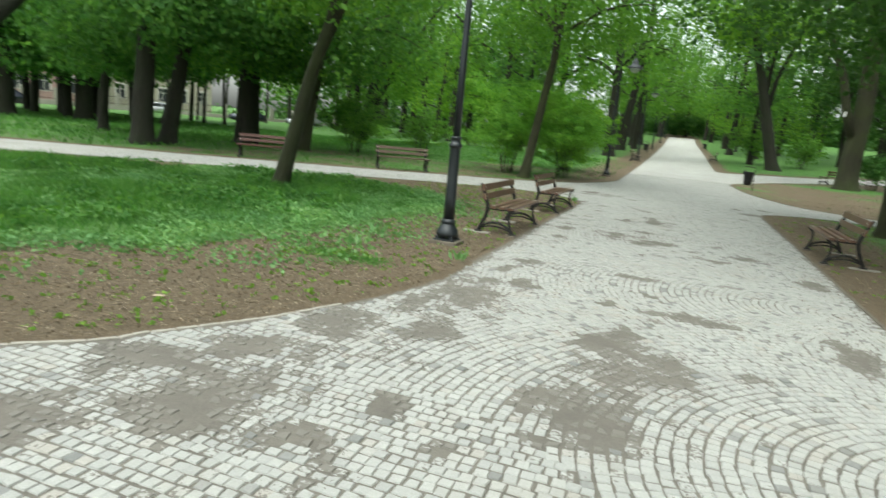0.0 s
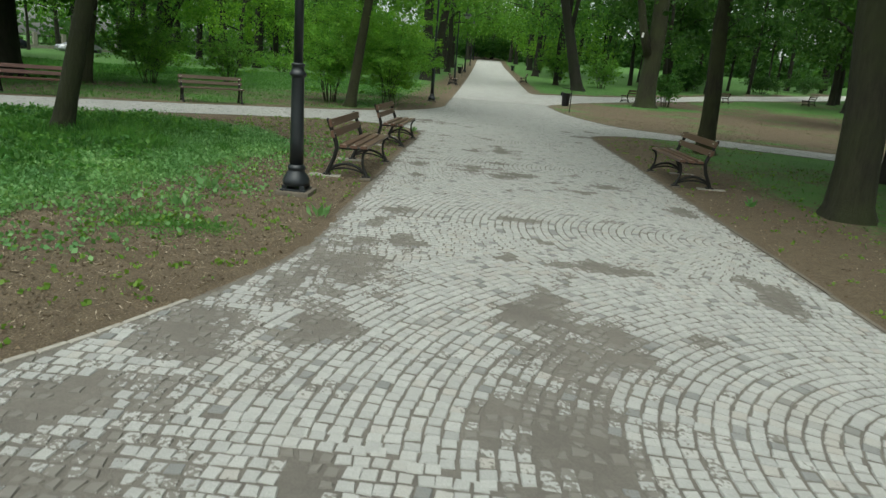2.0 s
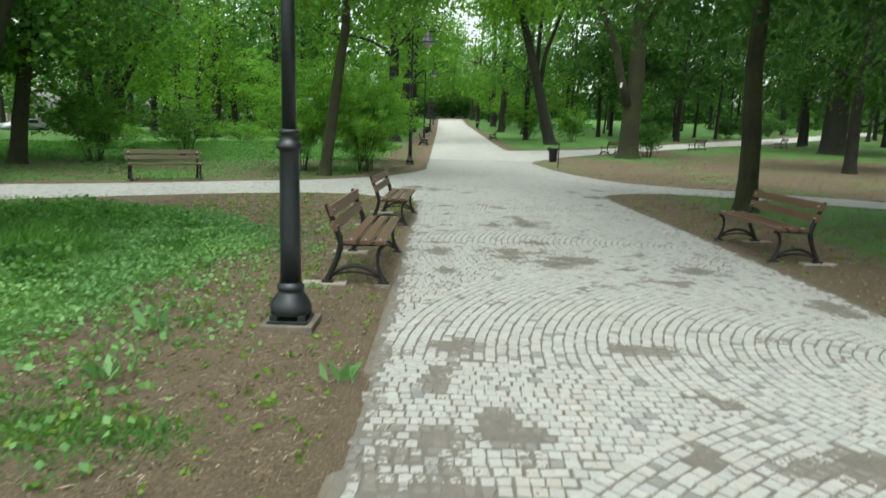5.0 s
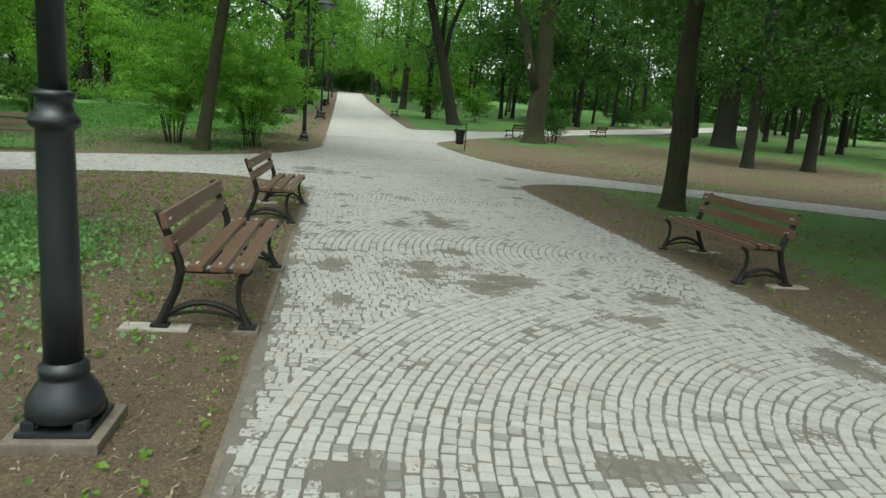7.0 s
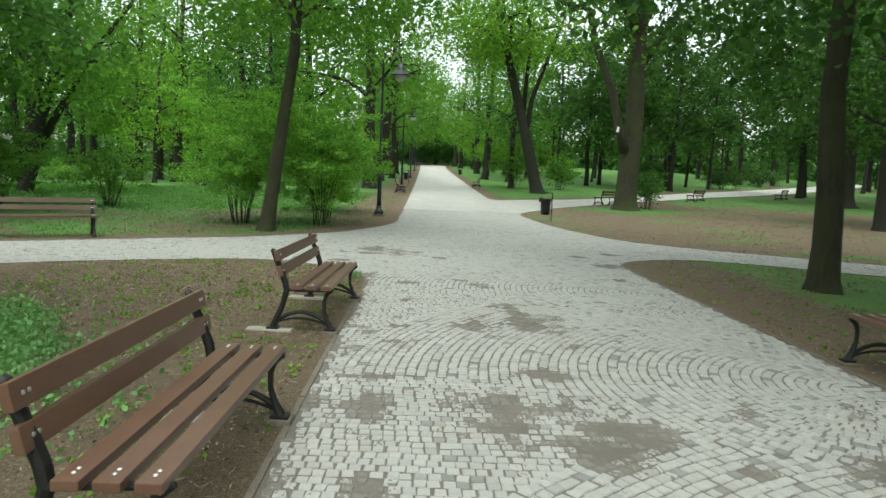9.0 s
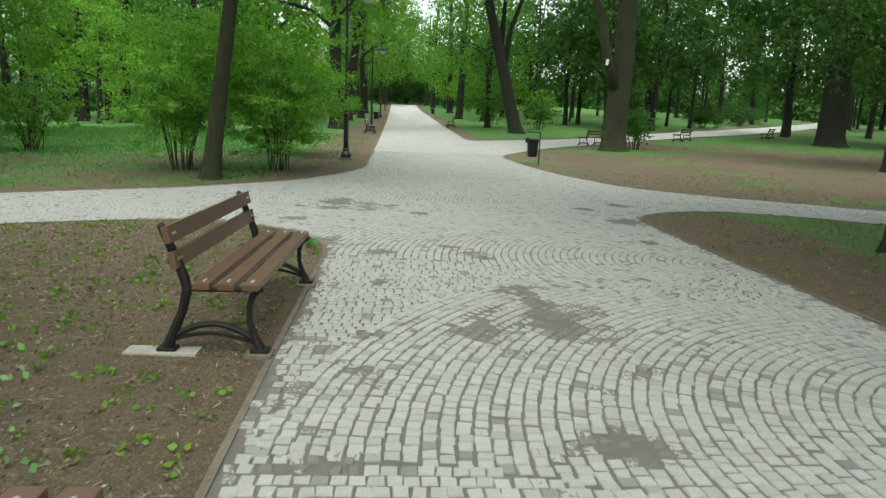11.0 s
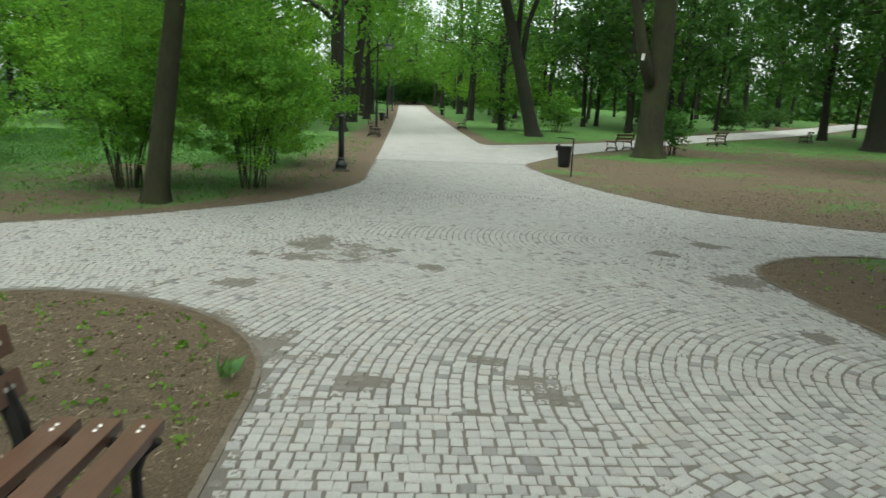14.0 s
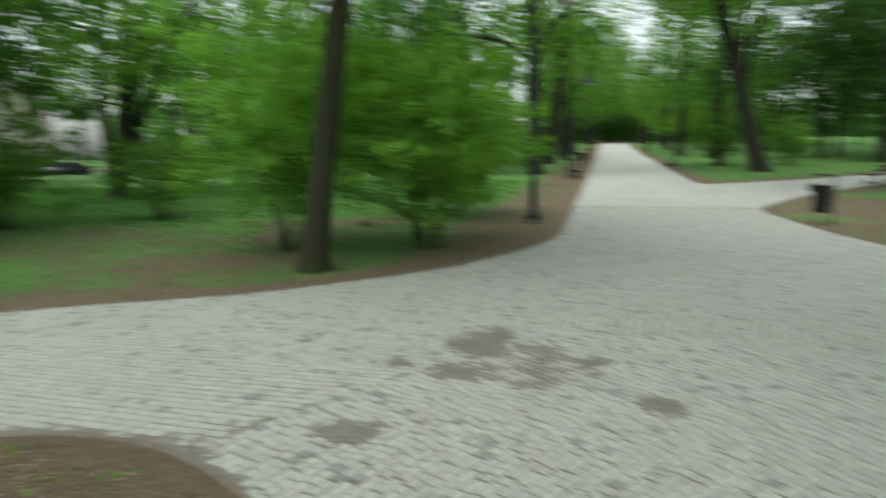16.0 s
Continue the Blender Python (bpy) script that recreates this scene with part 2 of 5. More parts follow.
M_GROUND, M_BED, M_FAR, M_SETT = ground_material(), paving_material(), far_setts_material(), sett_material()
M_EDGING = plain("earthy_edging_stone", (0.07, 0.058, 0.043), (0.17, 0.145, 0.115), 0.95, 26, bumps=0.6)
M_KERB = plain("weathered_concrete", (0.20, 0.18, 0.155), (0.36, 0.34, 0.30), 0.9, 30, bumps=0.5)
M_BARK = bark_material("grey_brown_bark", (0.012, 0.0105, 0.006), (0.056, 0.052, 0.028), (0.042, 0.052, 0.014))
M_BARK_MOSSY = bark_material("mossy_bark", (0.012, 0.011, 0.006), (0.050, 0.046, 0.022), (0.050, 0.060, 0.016))
M_BARK_DARK = bark_material("dark_bark", (0.006, 0.0055, 0.004), (0.038, 0.033, 0.022), (0.018, 0.023, 0.009))
M_LEAF = leafy("maple_leaves", (0.063, 0.172, 0.024), (0.103, 0.247, 0.037), (0.167, 0.333, 0.056), 0.5)
M_LEAF_DARK = leafy("lime_leaves", (0.042, 0.128, 0.028), (0.072, 0.192, 0.040), (0.118, 0.258, 0.055), 0.45)
M_LEAF_BRIGHT = leafy("young_leaves", (0.085, 0.225, 0.024), (0.145, 0.315, 0.038), (0.21, 0.40, 0.052), 0.5)
# darker copy of lime_leaves: the woods' shade is put into the colour
M_LEAF_SHADED = leafy("shaded_wood_leaves", (0.029, 0.086, 0.019), (0.046, 0.121, 0.027), (0.073, 0.165, 0.036), 0.45)
M_BUSH = leafy("shrub_leaves", (0.080, 0.225, 0.030), (0.165, 0.385, 0.052), (0.265, 0.51, 0.078), 0.42)
M_GRASS = leafy("grass_blades", (0.042, 0.140, 0.028), (0.072, 0.200, 0.042), (0.125, 0.262, 0.07), 0.4)
M_LAWN = leafy("lawn_blades", (0.036, 0.128, 0.024), (0.068, 0.196, 0.038), (0.130, 0.270, 0.062), 0.4, 1.3, 0.5)
M_COVER = leafy("ground_cover_leaves", (0.080, 0.195, 0.062), (0.130, 0.275, 0.100), (0.20, 0.35, 0.155), 0.3)
M_SEEDLING = leafy("seedling_leaves", (0.078, 0.172, 0.023), (0.117, 0.226, 0.031), (0.164, 0.273, 0.055), 0.35)
M_DEAD = plain("fallen_leaf", (0.30, 0.24, 0.165), (0.46, 0.39, 0.30), 0.8, 30)
M_IRON = plain("black_cast_iron", (0.007, 0.0065, 0.006), (0.017, 0.016, 0.014), 0.55, 30, 0.0, gloss=0.3)
M_LAMP = plain("dark_lamp_paint", (0.012, 0.015, 0.018), (0.022, 0.026, 0.030), 0.38, 20, 0.2, 0.12)
M_SLAT = plain("brown_stained_wood", (0.076, 0.039, 0.025), (0.134, 0.072, 0.047), 0.38, 14, stretch=(6, 0.6, 6), bumps=0.15, island=0.25)
# red and tan slats: tree shade is put into these darkened base colours
M_SLAT_RED = plain("reddish_stained_wood_shaded", (0.058, 0.021, 0.014), (0.089, 0.034, 0.023), 0.5, 14, stretch=(6, 0.6, 6), bumps=0.15, island=0.2)
M_SLAT_TAN = plain("tan_weathered_wood_shaded", (0.060, 0.038, 0.024), (0.096, 0.065, 0.041), 0.6, 14, stretch=(6, 0.6, 6), bumps=0.15, island=0.2)
M_BOLT = plain("zinc_bolt", (0.55, 0.55, 0.54), (0.72, 0.72, 0.70), 0.3, 60, 0.9, 0.1)
M_PLASTIC = plain("black_bin_plastic", (0.008, 0.008, 0.009), (0.018, 0.018, 0.019), 0.45, 25, 0.0, 0.15, gloss=0.3)
M_WHITE = plain("white_plate", (0.55, 0.55, 0.53), (0.66, 0.66, 0.64), 0.6, 20)
M_CRUMB = plain("crumbly_earth", (0.055, 0.040, 0.024), (0.24, 0.18, 0.115), 0.95, 40, island=0.5)


# ---- mesh helpers ----
from mathutils import geometry

def mesh_of(name, verts, faces, material, shade=False):
    me = bpy.data.meshes.new(name)
    me.from_pydata([tuple(v) for v in verts], [], faces)
    me.materials.append(material)
    if shade:
        me.polygons.foreach_set("use_smooth", [True] * len(me.polygons))
    return me


def quads(name, verts, material, corners=4, out=None):
    """A mesh of loose pieces of four corners each, from an array. out: a way for each piece that its rounded shading leans to."""
    n = len(verts) // corners
    if out is not None:
        verts = np.asarray(verts).reshape(n, 4, 3)
        face = np.cross(verts[:, 2] - verts[:, 0], verts[:, 3] - verts[:, 1])
        face /= np.linalg.norm(face, axis=1, keepdims=True) + 1e-9
        back = (face * out).sum(1) < 0
        verts = np.where(back[:, None, None], verts[:, ::-1], verts)
        face = np.where(back[:, None], -face, face)
        lean = out / (np.linalg.norm(out, axis=1, keepdims=True) + 1e-9) + face * 0.55
        lean /= np.linalg.norm(lean, axis=1, keepdims=True) + 1e-9
        verts = verts.reshape(-1, 3)
    me = bpy.data.meshes.new(name)
    me.vertices.add(len(verts))
    me.vertices.foreach_set("co", np.asarray(verts, np.float32).ravel())
    me.loops.add(n * corners)
    me.loops.foreach_set("vertex_index", np.arange(n * corners, dtype=np.int32))
    me.polygons.add(n)
    me.polygons.foreach_set("loop_start", np.arange(0, n * corners, corners, dtype=np.int32))
    me.update(calc_edges=True)
    if out is not None:
        me.polygons.foreach_set("use_smooth", np.ones(n, bool))
        me.normals_split_custom_set_from_vertices(np.repeat(lean, corners, 0).astype(np.float32))
    me.materials.append(material)
    return me


def part(name, bm, material, parent, label="", smooth_faces=False):
    me = bpy.data.meshes.new(name)
    bm.to_mesh(me)
    bm.free()
    me.materials.append(material)
    if smooth_faces:
        me.polygons.foreach_set("use_smooth", [True] * len(me.polygons))
    ob = new(name, me)
    ob.parent = parent
    return tagged(ob, label)


def thing(name, m, label, category, group="", kind=""):
    ob = new(name)
    ob.matrix_basis = m
    return tagged(ob, label, category, group, kind)


def box(bm, lo, hi, bevel=0.0, m=None):
    c = [(a + b) / 2 for a, b in zip(lo, hi)]
    s = [b - a for a, b in zip(lo, hi)]
    r = bmesh.ops.create_cube(bm, size=1, matrix=(m or Matrix()) @ Matrix.Translation(c) @ Matrix.Diagonal((*s, 1)))
    if bevel:
        es = list({e for v in r["verts"] for e in v.link_edges})
        bmesh.ops.bevel(bm, geom=es, offset=bevel, segments=2, affect="EDGES", profile=0.7)


def tube(bm, pts, radii, seg=10, flat=1.0, cap=True):
    """A bent rod through the points."""
    pts = [Vector(p) for p in pts]
    rings, side = [], None
    for i, p in enumerate(pts):
        d = (pts[min(i + 1, len(pts) - 1)] - pts[max(i - 1, 0)]).normalized()
        if side is None:
            side = d.orthogonal().normalized() if abs(d.y) > 0.95 else d.cross(Vector((0, 1, 0))).normalized()
        side = (side - d * side.dot(d)).normalized()
        up = d.cross(side)
        rings.append([bm.verts.new(p + (side * math.cos(a) + up * math.sin(a) * flat) * radii[i]) for a in (2 * math.pi * k / seg for k in range(seg))])
    for a, b in zip(rings, rings[1:]):
        for k in range(seg):
            bm.faces.new((a[k], a[(k + 1) % seg], b[(k + 1) % seg], b[k]))
    if cap:
        bm.faces.new(rings[0][::-1])
        bm.faces.new(rings[-1])


def lathe(bm, profile, seg=20, at=(0, 0)):
    """A turned body: rows of radius and height."""
    tube(bm, [(at[0], at[1], z) for r, z in profile], [max(r, 0.001) for r, z in profile], seg)


def spray(centres, length, width, upright, rng, droop=0.0):
    """Pointed leaves at the centres, as four-cornered folds. upright: 0 any way, 1 standing."""
    n = len(centres)
    d = rng.normal(size=(n, 3))
    d[:, 2] = d[:, 2] * (1 - upright) + upright * 2.2 - droop
    d /= np.linalg.norm(d, axis=1, keepdims=True)
    s = np.cross(d, rng.normal(size=(n, 3)))
    s /= np.linalg.norm(s, axis=1, keepdims=True) + 1e-9
    k = rng.uniform(0.65, 1.35, (n, 1))
    l, w = d * length * k, s * width * k * 0.5
    root = centres - (0 if upright > 0.5 else 0.5) * l
    up = np.cross(d, s) * length * 0.12
    return np.stack([root, root + l * 0.45 + w + up, root + l, root + l * 0.45 - w + up], 1).reshape(-1, 3)


def inside(poly, x, y):
    p = np.array(poly)
    r = np.zeros(np.shape(x), bool)
    for (x0, y0), (x1, y1) in zip(p, np.roll(p, -1, 0)):
        if y0 != y1:
            r ^= ((y0 > y) != (y1 > y)) & (x < (x1 - x0) * (y - y0) / (y1 - y0) + x0)
    return r


BED_A = EDGE_A + [(-60, -20), (-60, -30)]
BED_C = EDGE_C + [(60, -26), (60, -10)]
BED_D = EDGE_D + [(90, -10), (90, 105)]
BED_E = EDGE_E + [(90, 200), (2.75, 200)]


def wave(x, y):
    return (np.sin(1.3 * x + 0.7 * np.sin(0.9 * y)) + np.sin(1.7 * y + 1.1 * np.sin(0.8 * x + 2)) + 0.6 * np.sin(3.9 * x + 2.6 * y) + 0.5 * np.sin(5.3 * y - 4.1 * x)) / 3.1


def soil_z(x, y, e):
    """Height of the soil beside the paving; e: distance to its edge."""
    return rise(x, y) + np.clip(e / 0.8, 0, 1) * (0.012 + 0.022 * wave(x, y)) + np.clip((e - 1.5) / 6, 0, 1) * 0.05


def ease(v):
    v = np.clip(v, 0, 1)
    return v * v * (3 - 2 * v)


def lawn_line(y):
    """Where the lawn beside the lamp begins."""
    return np.interp(y, (-4, -1.6, -0.8, 1.7, 3.4, 5.6, 7.0, 8.2, 9.2, 10.4), (-5.6, -3.7, -2.95, -2.65, -2.3, -2.05, -2.3, -3.4, -5.2, -8)) + 0.25 * wave(1.6 * y + 2, y) + 0.14 * wave(4.1 * y, 2)


def turf_amount(x, y, e):
    """How much grass covers the soil, from bare to thick."""
    line = lawn_line(y)
    a = ease((line + 0.25 * wave(2.7 * x, 2.9 * y) - x) / 1.6 + 0.4) * ease((e - 0.9) / 0.9)
    b = 0.50 + 0.16 * wave(1.1 * x, 1.3 * y) + 0.55 * ease((y - 23.5 - 0.55 * np.maximum(x + 9, -9)) / 2.0) + 0.12 * ease((-x - 14) / 6)
    b = np.where((x > -3.5), 0.32 + 0.25 * ease((-x - 2.2) / 1.0), b) * ease(e / 0.7)
    c = 0.19 + 0.42 * ease((x - 5.6) / 1.6)
    d = 0.32 + 0.28 * wave(0.9 * x + 1, 1.1 * y) + 0.75 * ease(1 - np.hypot((x - 11.2) / 6.0, (y - 35.0) / 3.0)) + 0.3 * ease((np.hypot(x - 16, y - 26) - 9) / 9) * (x > 16)
    f = 0.72 * ease(e / 1.5)
    r = np.where(inside(BED_A, x, y), a, np.where(inside(BED_C, x, y), c, np.where(inside(BED_D, x, y), d, np.where(inside(BED_E, x, y), f, b))))
    return r + 0.10 * wave(0.7 * x + 3, 0.7 * y)


# ---- ground ----
def steps(lo, hi, fine_lo, fine_hi, step, grow):
    v = list(np.arange(fine_lo, fine_hi + 1e-6, step))
    s = step
    while v[-1] < hi:
        s *= grow
        v.append(v[-1] + s)
    s = step
    while v[0] > lo:
        s *= grow
        v.insert(0, v[0] - s)
    return np.array(v)


def build_ground():
    xs, ys = steps(-900, 900, -9, 12, 0.2, 1.12), steps(-300, 1500, -8, 24, 0.2, 1.10)
    gx, gy = np.meshgrid(xs, ys)
    x, y = gx.ravel(), gy.ravel()
    e = off_edge(x, y)
    p = on_path(x, y)
    z = np.where(p, rise(x, y) - 0.018 - np.clip(e - 0.15, 0, 1) * 0.08, soil_z(x, y, e))
    far = np.hypot(x, y - 20) > 220
    z = np.where(far, rise(x, y), z)
    nx, ny = len(xs), len(ys)
    faces = [(j * nx + i, j * nx + i + 1, (j + 1) * nx + i + 1, (j + 1) * nx + i) for j in range(ny - 1) for i in range(nx - 1)]
    me = mesh_of("ground", np.stack([x, y, z], 1), faces, M_GROUND, True)
    at = me.attributes.new("turf", "FLOAT", "POINT")
    at.data.foreach_set("value", np.where(far, 0.8, turf_amount(x, y, e)).astype(np.float32))
    tagged(new("ground", me), "brown bare earth and grass of a park", "ground", kind="structure")


build_ground()

NEAR_END = 30.0


def path_sheet(name, wanted, lift, material, label):
    """The part of the paving's sheet where wanted(x, y) holds."""
    bm = bmesh.new()
    pts = [Vector((x, y, 0)) for x, y in OUTLINE]
    vs = [bm.verts.new(p) for p in pts]
    from_geom = geometry.tessellate_polygon([pts])
    for t in from_geom:
        try:
            bm.faces.new([vs[i] for i in t])
        except ValueError:
            pass
    cuts = [c for c in (-8.5, 18, 22, 26, 30, 34, 38, 42, 48, 54, 60, 68, 76, 84, 92, 100, 110, 118)]
    for c in cuts:
        bmesh.ops.bisect_plane(bm, geom=bm.verts[:] + bm.edges[:] + bm.faces[:], plane_co=(0, c, 0), plane_no=(0, 1, 0), dist=1e-5)
    for c in (-14, -4, 2, 8, 16, 20, 26, 34, 44, 56):
        bmesh.ops.bisect_plane(bm, geom=bm.verts[:] + bm.edges[:] + bm.faces[:], plane_co=(c, 0, 0), plane_no=(1, 0, 0), dist=1e-5)
    bmesh.ops.delete(bm, geom=[f for f in bm.faces if not wanted(*f.calc_center_median().xy)], context="FACES")
    for v in bm.verts:
        v.co.z = float(rise(v.co.x, v.co.y)) + lift
    bmesh.ops.recalc_face_normals(bm, faces=bm.faces[:])
    for f in bm.faces:
        if f.normal.z < 0:
            f.normal_flip()
    ob = part(name, bm, material, None, label)
    return tagged(ob, label, "pavement", kind="structure")


pavement = path_sheet("pavement", lambda x, y: -8.5 < y < NEAR_END and -14 < x < 16, -0.005, M_BED, "pale granite setts with earthy joints laid in arcs")
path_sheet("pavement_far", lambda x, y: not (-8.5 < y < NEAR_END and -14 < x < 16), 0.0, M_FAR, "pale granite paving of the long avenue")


# ---- kerbs ----
def build_kerb(line, label):
    """Thin edging stones, one after the other along the line."""
    root = tagged(new("kerb"), label, "kerb", kind="structure")
    pts = [Vector((*p, 0)) for p in line]
    run, marks = 0.0, []
    for a, b in zip(pts, pts[1:]):
        l = (b - a).length
        n = max(1, round(l / 0.8)) if (a.y < 45 and a.y > -12 and abs(a.x) < 24) else 1
        marks += [a.lerp(b, k / n) for k in range(n)]
    marks.append(pts[-1])
    for a, b in zip(marks, marks[1:]):
        if (b - a).length < 0.05 or a.y > 60 or abs(a.x) > 24 or a.y < -14:
            continue
        d = (b - a).normalized()
        n = Vector((d.y, -d.x, 0)) * 0.021
        g = d * 0.004
        za, zb = float(rise(a.x, a.y)), float(rise(b.x, b.y))
        j = random.uniform(-0.004, 0.005) - (0.014 if -1.7 < a.y < 3.2 and a.x < 0.1 else 0.004)
        lo = [(a + g - n, za), (b - g - n, zb), (b - g + n, zb), (a + g + n, za)]
        vs = [(p.x, p.y, z - 0.06) for p, z in lo] + [(p.x, p.y, z + 0.002 + j) for p, z in lo]
        m = (a + b) / 2
        tops = [tuple(Vector((p.x, p.y, z + 0.008 + j)) + (Vector((m.x, m.y, 0)) - Vector((p.x, p.y, 0))).normalized() * 0.008) for p, z in lo]
        fs = [(0, 1, 5, 4), (1, 2, 6, 5), (2, 3, 7, 6), (3, 0, 4, 7), (4, 5, 9, 8), (5, 6, 10, 9), (6, 7, 11, 10), (7, 4, 8, 11), (8, 9, 10, 11)]
        ob = new("kerbstone", mesh_of("kerbstone", vs + tops, fs, M_KERB if -5 < a.y < -1.7 and a.x < 0.1 else M_EDGING))
        ob.parent = root


for line in (EDGE_A, EDGE_B, EDGE_C, EDGE_D, EDGE_E):
    build_kerb(line, "thin grey edging stones between paving and soil")


# ---- benches ----
def arc(a, b, sag, n=8):
    """Points from a to b bowed by sag."""
    a, b = Vector(a), Vector(b)
    return [a.lerp(b, k / n) + Vector(sag) * (4 * (k / n) * (1 - k / n)) for k in range(n + 1)]


def build_bench(wood, label):
    """Length along y, sitting side towards +x, base under the back's foot line."""
    root = thing("park_bench", Matrix(), label, "bench", "park benches")
    half = 0.985

    def slat(x, z, w, tilt, name):
        bm = bmesh.new()
        box(bm, (-w / 2, -half, -0.021), (w / 2, half, 0.021), 0.006, Matrix.Translation((x, 0, z)) @ Matrix.Rotation(radians(tilt), 4, "Y"))
        ob = part(name, bm, wood, root)
        for y in (-0.90, 0.90):
            for k in (-0.018, 0.018):
                bb = bmesh.new()
                m = Matrix.Translation((x, y + k, z)) @ Matrix.Rotation(radians(tilt), 4, "Y") @ Matrix.Translation((0, 0, 0.023))
                bmesh.ops.create_uvsphere(bb, u_segments=8, v_segments=5, radius=0.0105, matrix=m @ Matrix.Diagonal((1, 1, 0.5, 1)))
                part("bolt", bb, M_BOLT, ob, "small bright zinc bolt head")
    for x in (0.265, 0.415, 0.565):
        slat(x, 0.442, 0.102, 0, "seat_slat")
    slat(0.100, 0.60, 0.105, 77, "back_slat")
    slat(0.066, 0.757, 0.108, 77, "back_slat")
    for y in (-0.90, 0.90):
        bm = bmesh.new()
        back = [(0.02, y, 0.02), (0.06, y, 0.12), (0.12, y, 0.26), (0.155, y, 0.40), (0.14, y, 0.48), (0.095, y, 0.60), (0.045, y, 0.72), (0.012, y, 0.80), (0.0, y, 0.815)]
        tube(bm, back, (0.036, 0.032, 0.029, 0.033, 0.033, 0.031, 0.028, 0.026, 0.015), 8, 1.1)
        front = [(0.605, y, 0.02), (0.57, y, 0.10), (0.54, y, 0.20), (0.54, y, 0.30), (0.56, y, 0.37), (0.60, y, 0.405), (0.63, y, 0.42)]
        tube(bm, front, (0.034, 0.024, 0.019, 0.019, 0.023, 0.021, 0.014), 8, 1.2)
        tube(bm, [(0.13, y, 0.41), (0.30, y, 0.405), (0.50, y, 0.412), (0.60, y, 0.42)], (0.019, 0.018, 0.018, 0.016), 8, 1.1)
        tube(bm, arc((0.08, y, 0.10), (0.565, y, 0.08), (0, 0, 0.09)), [0.021] * 9, 8)
        tube(bm, arc((0.06, y, 0.07), (0.575, y, 0.05), (0, 0, 0.055)), [0.013] * 9, 6)
        for x in (0.02, 0.605):
            box(bm, (x - 0.06, y - 0.045, 0.0), (x + 0.06, y + 0.045, 0.025), 0.008)
        part("side_frame", bm, M_IRON, root, "black cast iron leg frame")
    return root


def bench_pads(m):
    """Small concrete slabs sunk in the soil under a bench's feet."""
    for y in (-0.90, 0.90):
        for x, s in ((0.0, 0.24), (0.605, 0.09)):
            ob = thing("concrete_slab", m @ Matrix.Translation((x, y, 0.0)), "grey concrete slab in the soil under a bench foot", "slab", "bench slabs")
            bm = bmesh.new()
            box(bm, (-s, -0.075, -0.05), (s * 0.9, 0.075, 0.028), 0.008)
            part("slab", bm, M_KERB if x == 0.0 else M_EDGING, ob)


def stand(x, y, turn, lift=0.028):
    return pose(x, y, float(rise(x, y)) + lift, 0, 0, turn)


bench = build_bench(M_SLAT, "brown slatted wooden bench with black cast iron sides")
bench.matrix_basis = stand(-0.735, 4.63, 0)
copy_thing(bench, stand(-0.775, 8.86, -1))
copy_thing(bench, stand(5.48, 6.6, 180))
for m in (stand(-0.735, 4.63, 0, 0), stand(-0.775, 8.86, -1, 0), stand(5.48, 6.6, 180, 0)):
    bench_pads(m)
for x, y, a in ((-1.65, 43.9, 0), (11.1, 39.2, 138), (18.9, 45.6, 138), (28.4, 52.4, 140), (4.75, 57.5, 180)):
    copy_thing(bench, stand(x, y, a))
red_bench = build_bench(M_SLAT_RED, "reddish stained slatted bench under old trees")
red_bench.matrix_basis = stand(-11.8, 13.25, -62)
tan_bench = build_bench(M_SLAT_TAN, "pale tan slatted bench beside a shrub")
tan_bench.matrix_basis = stand(-7.6, 15.7, -58)
copy_thing(tan_bench, stand(-22.6, 9.9, -64))


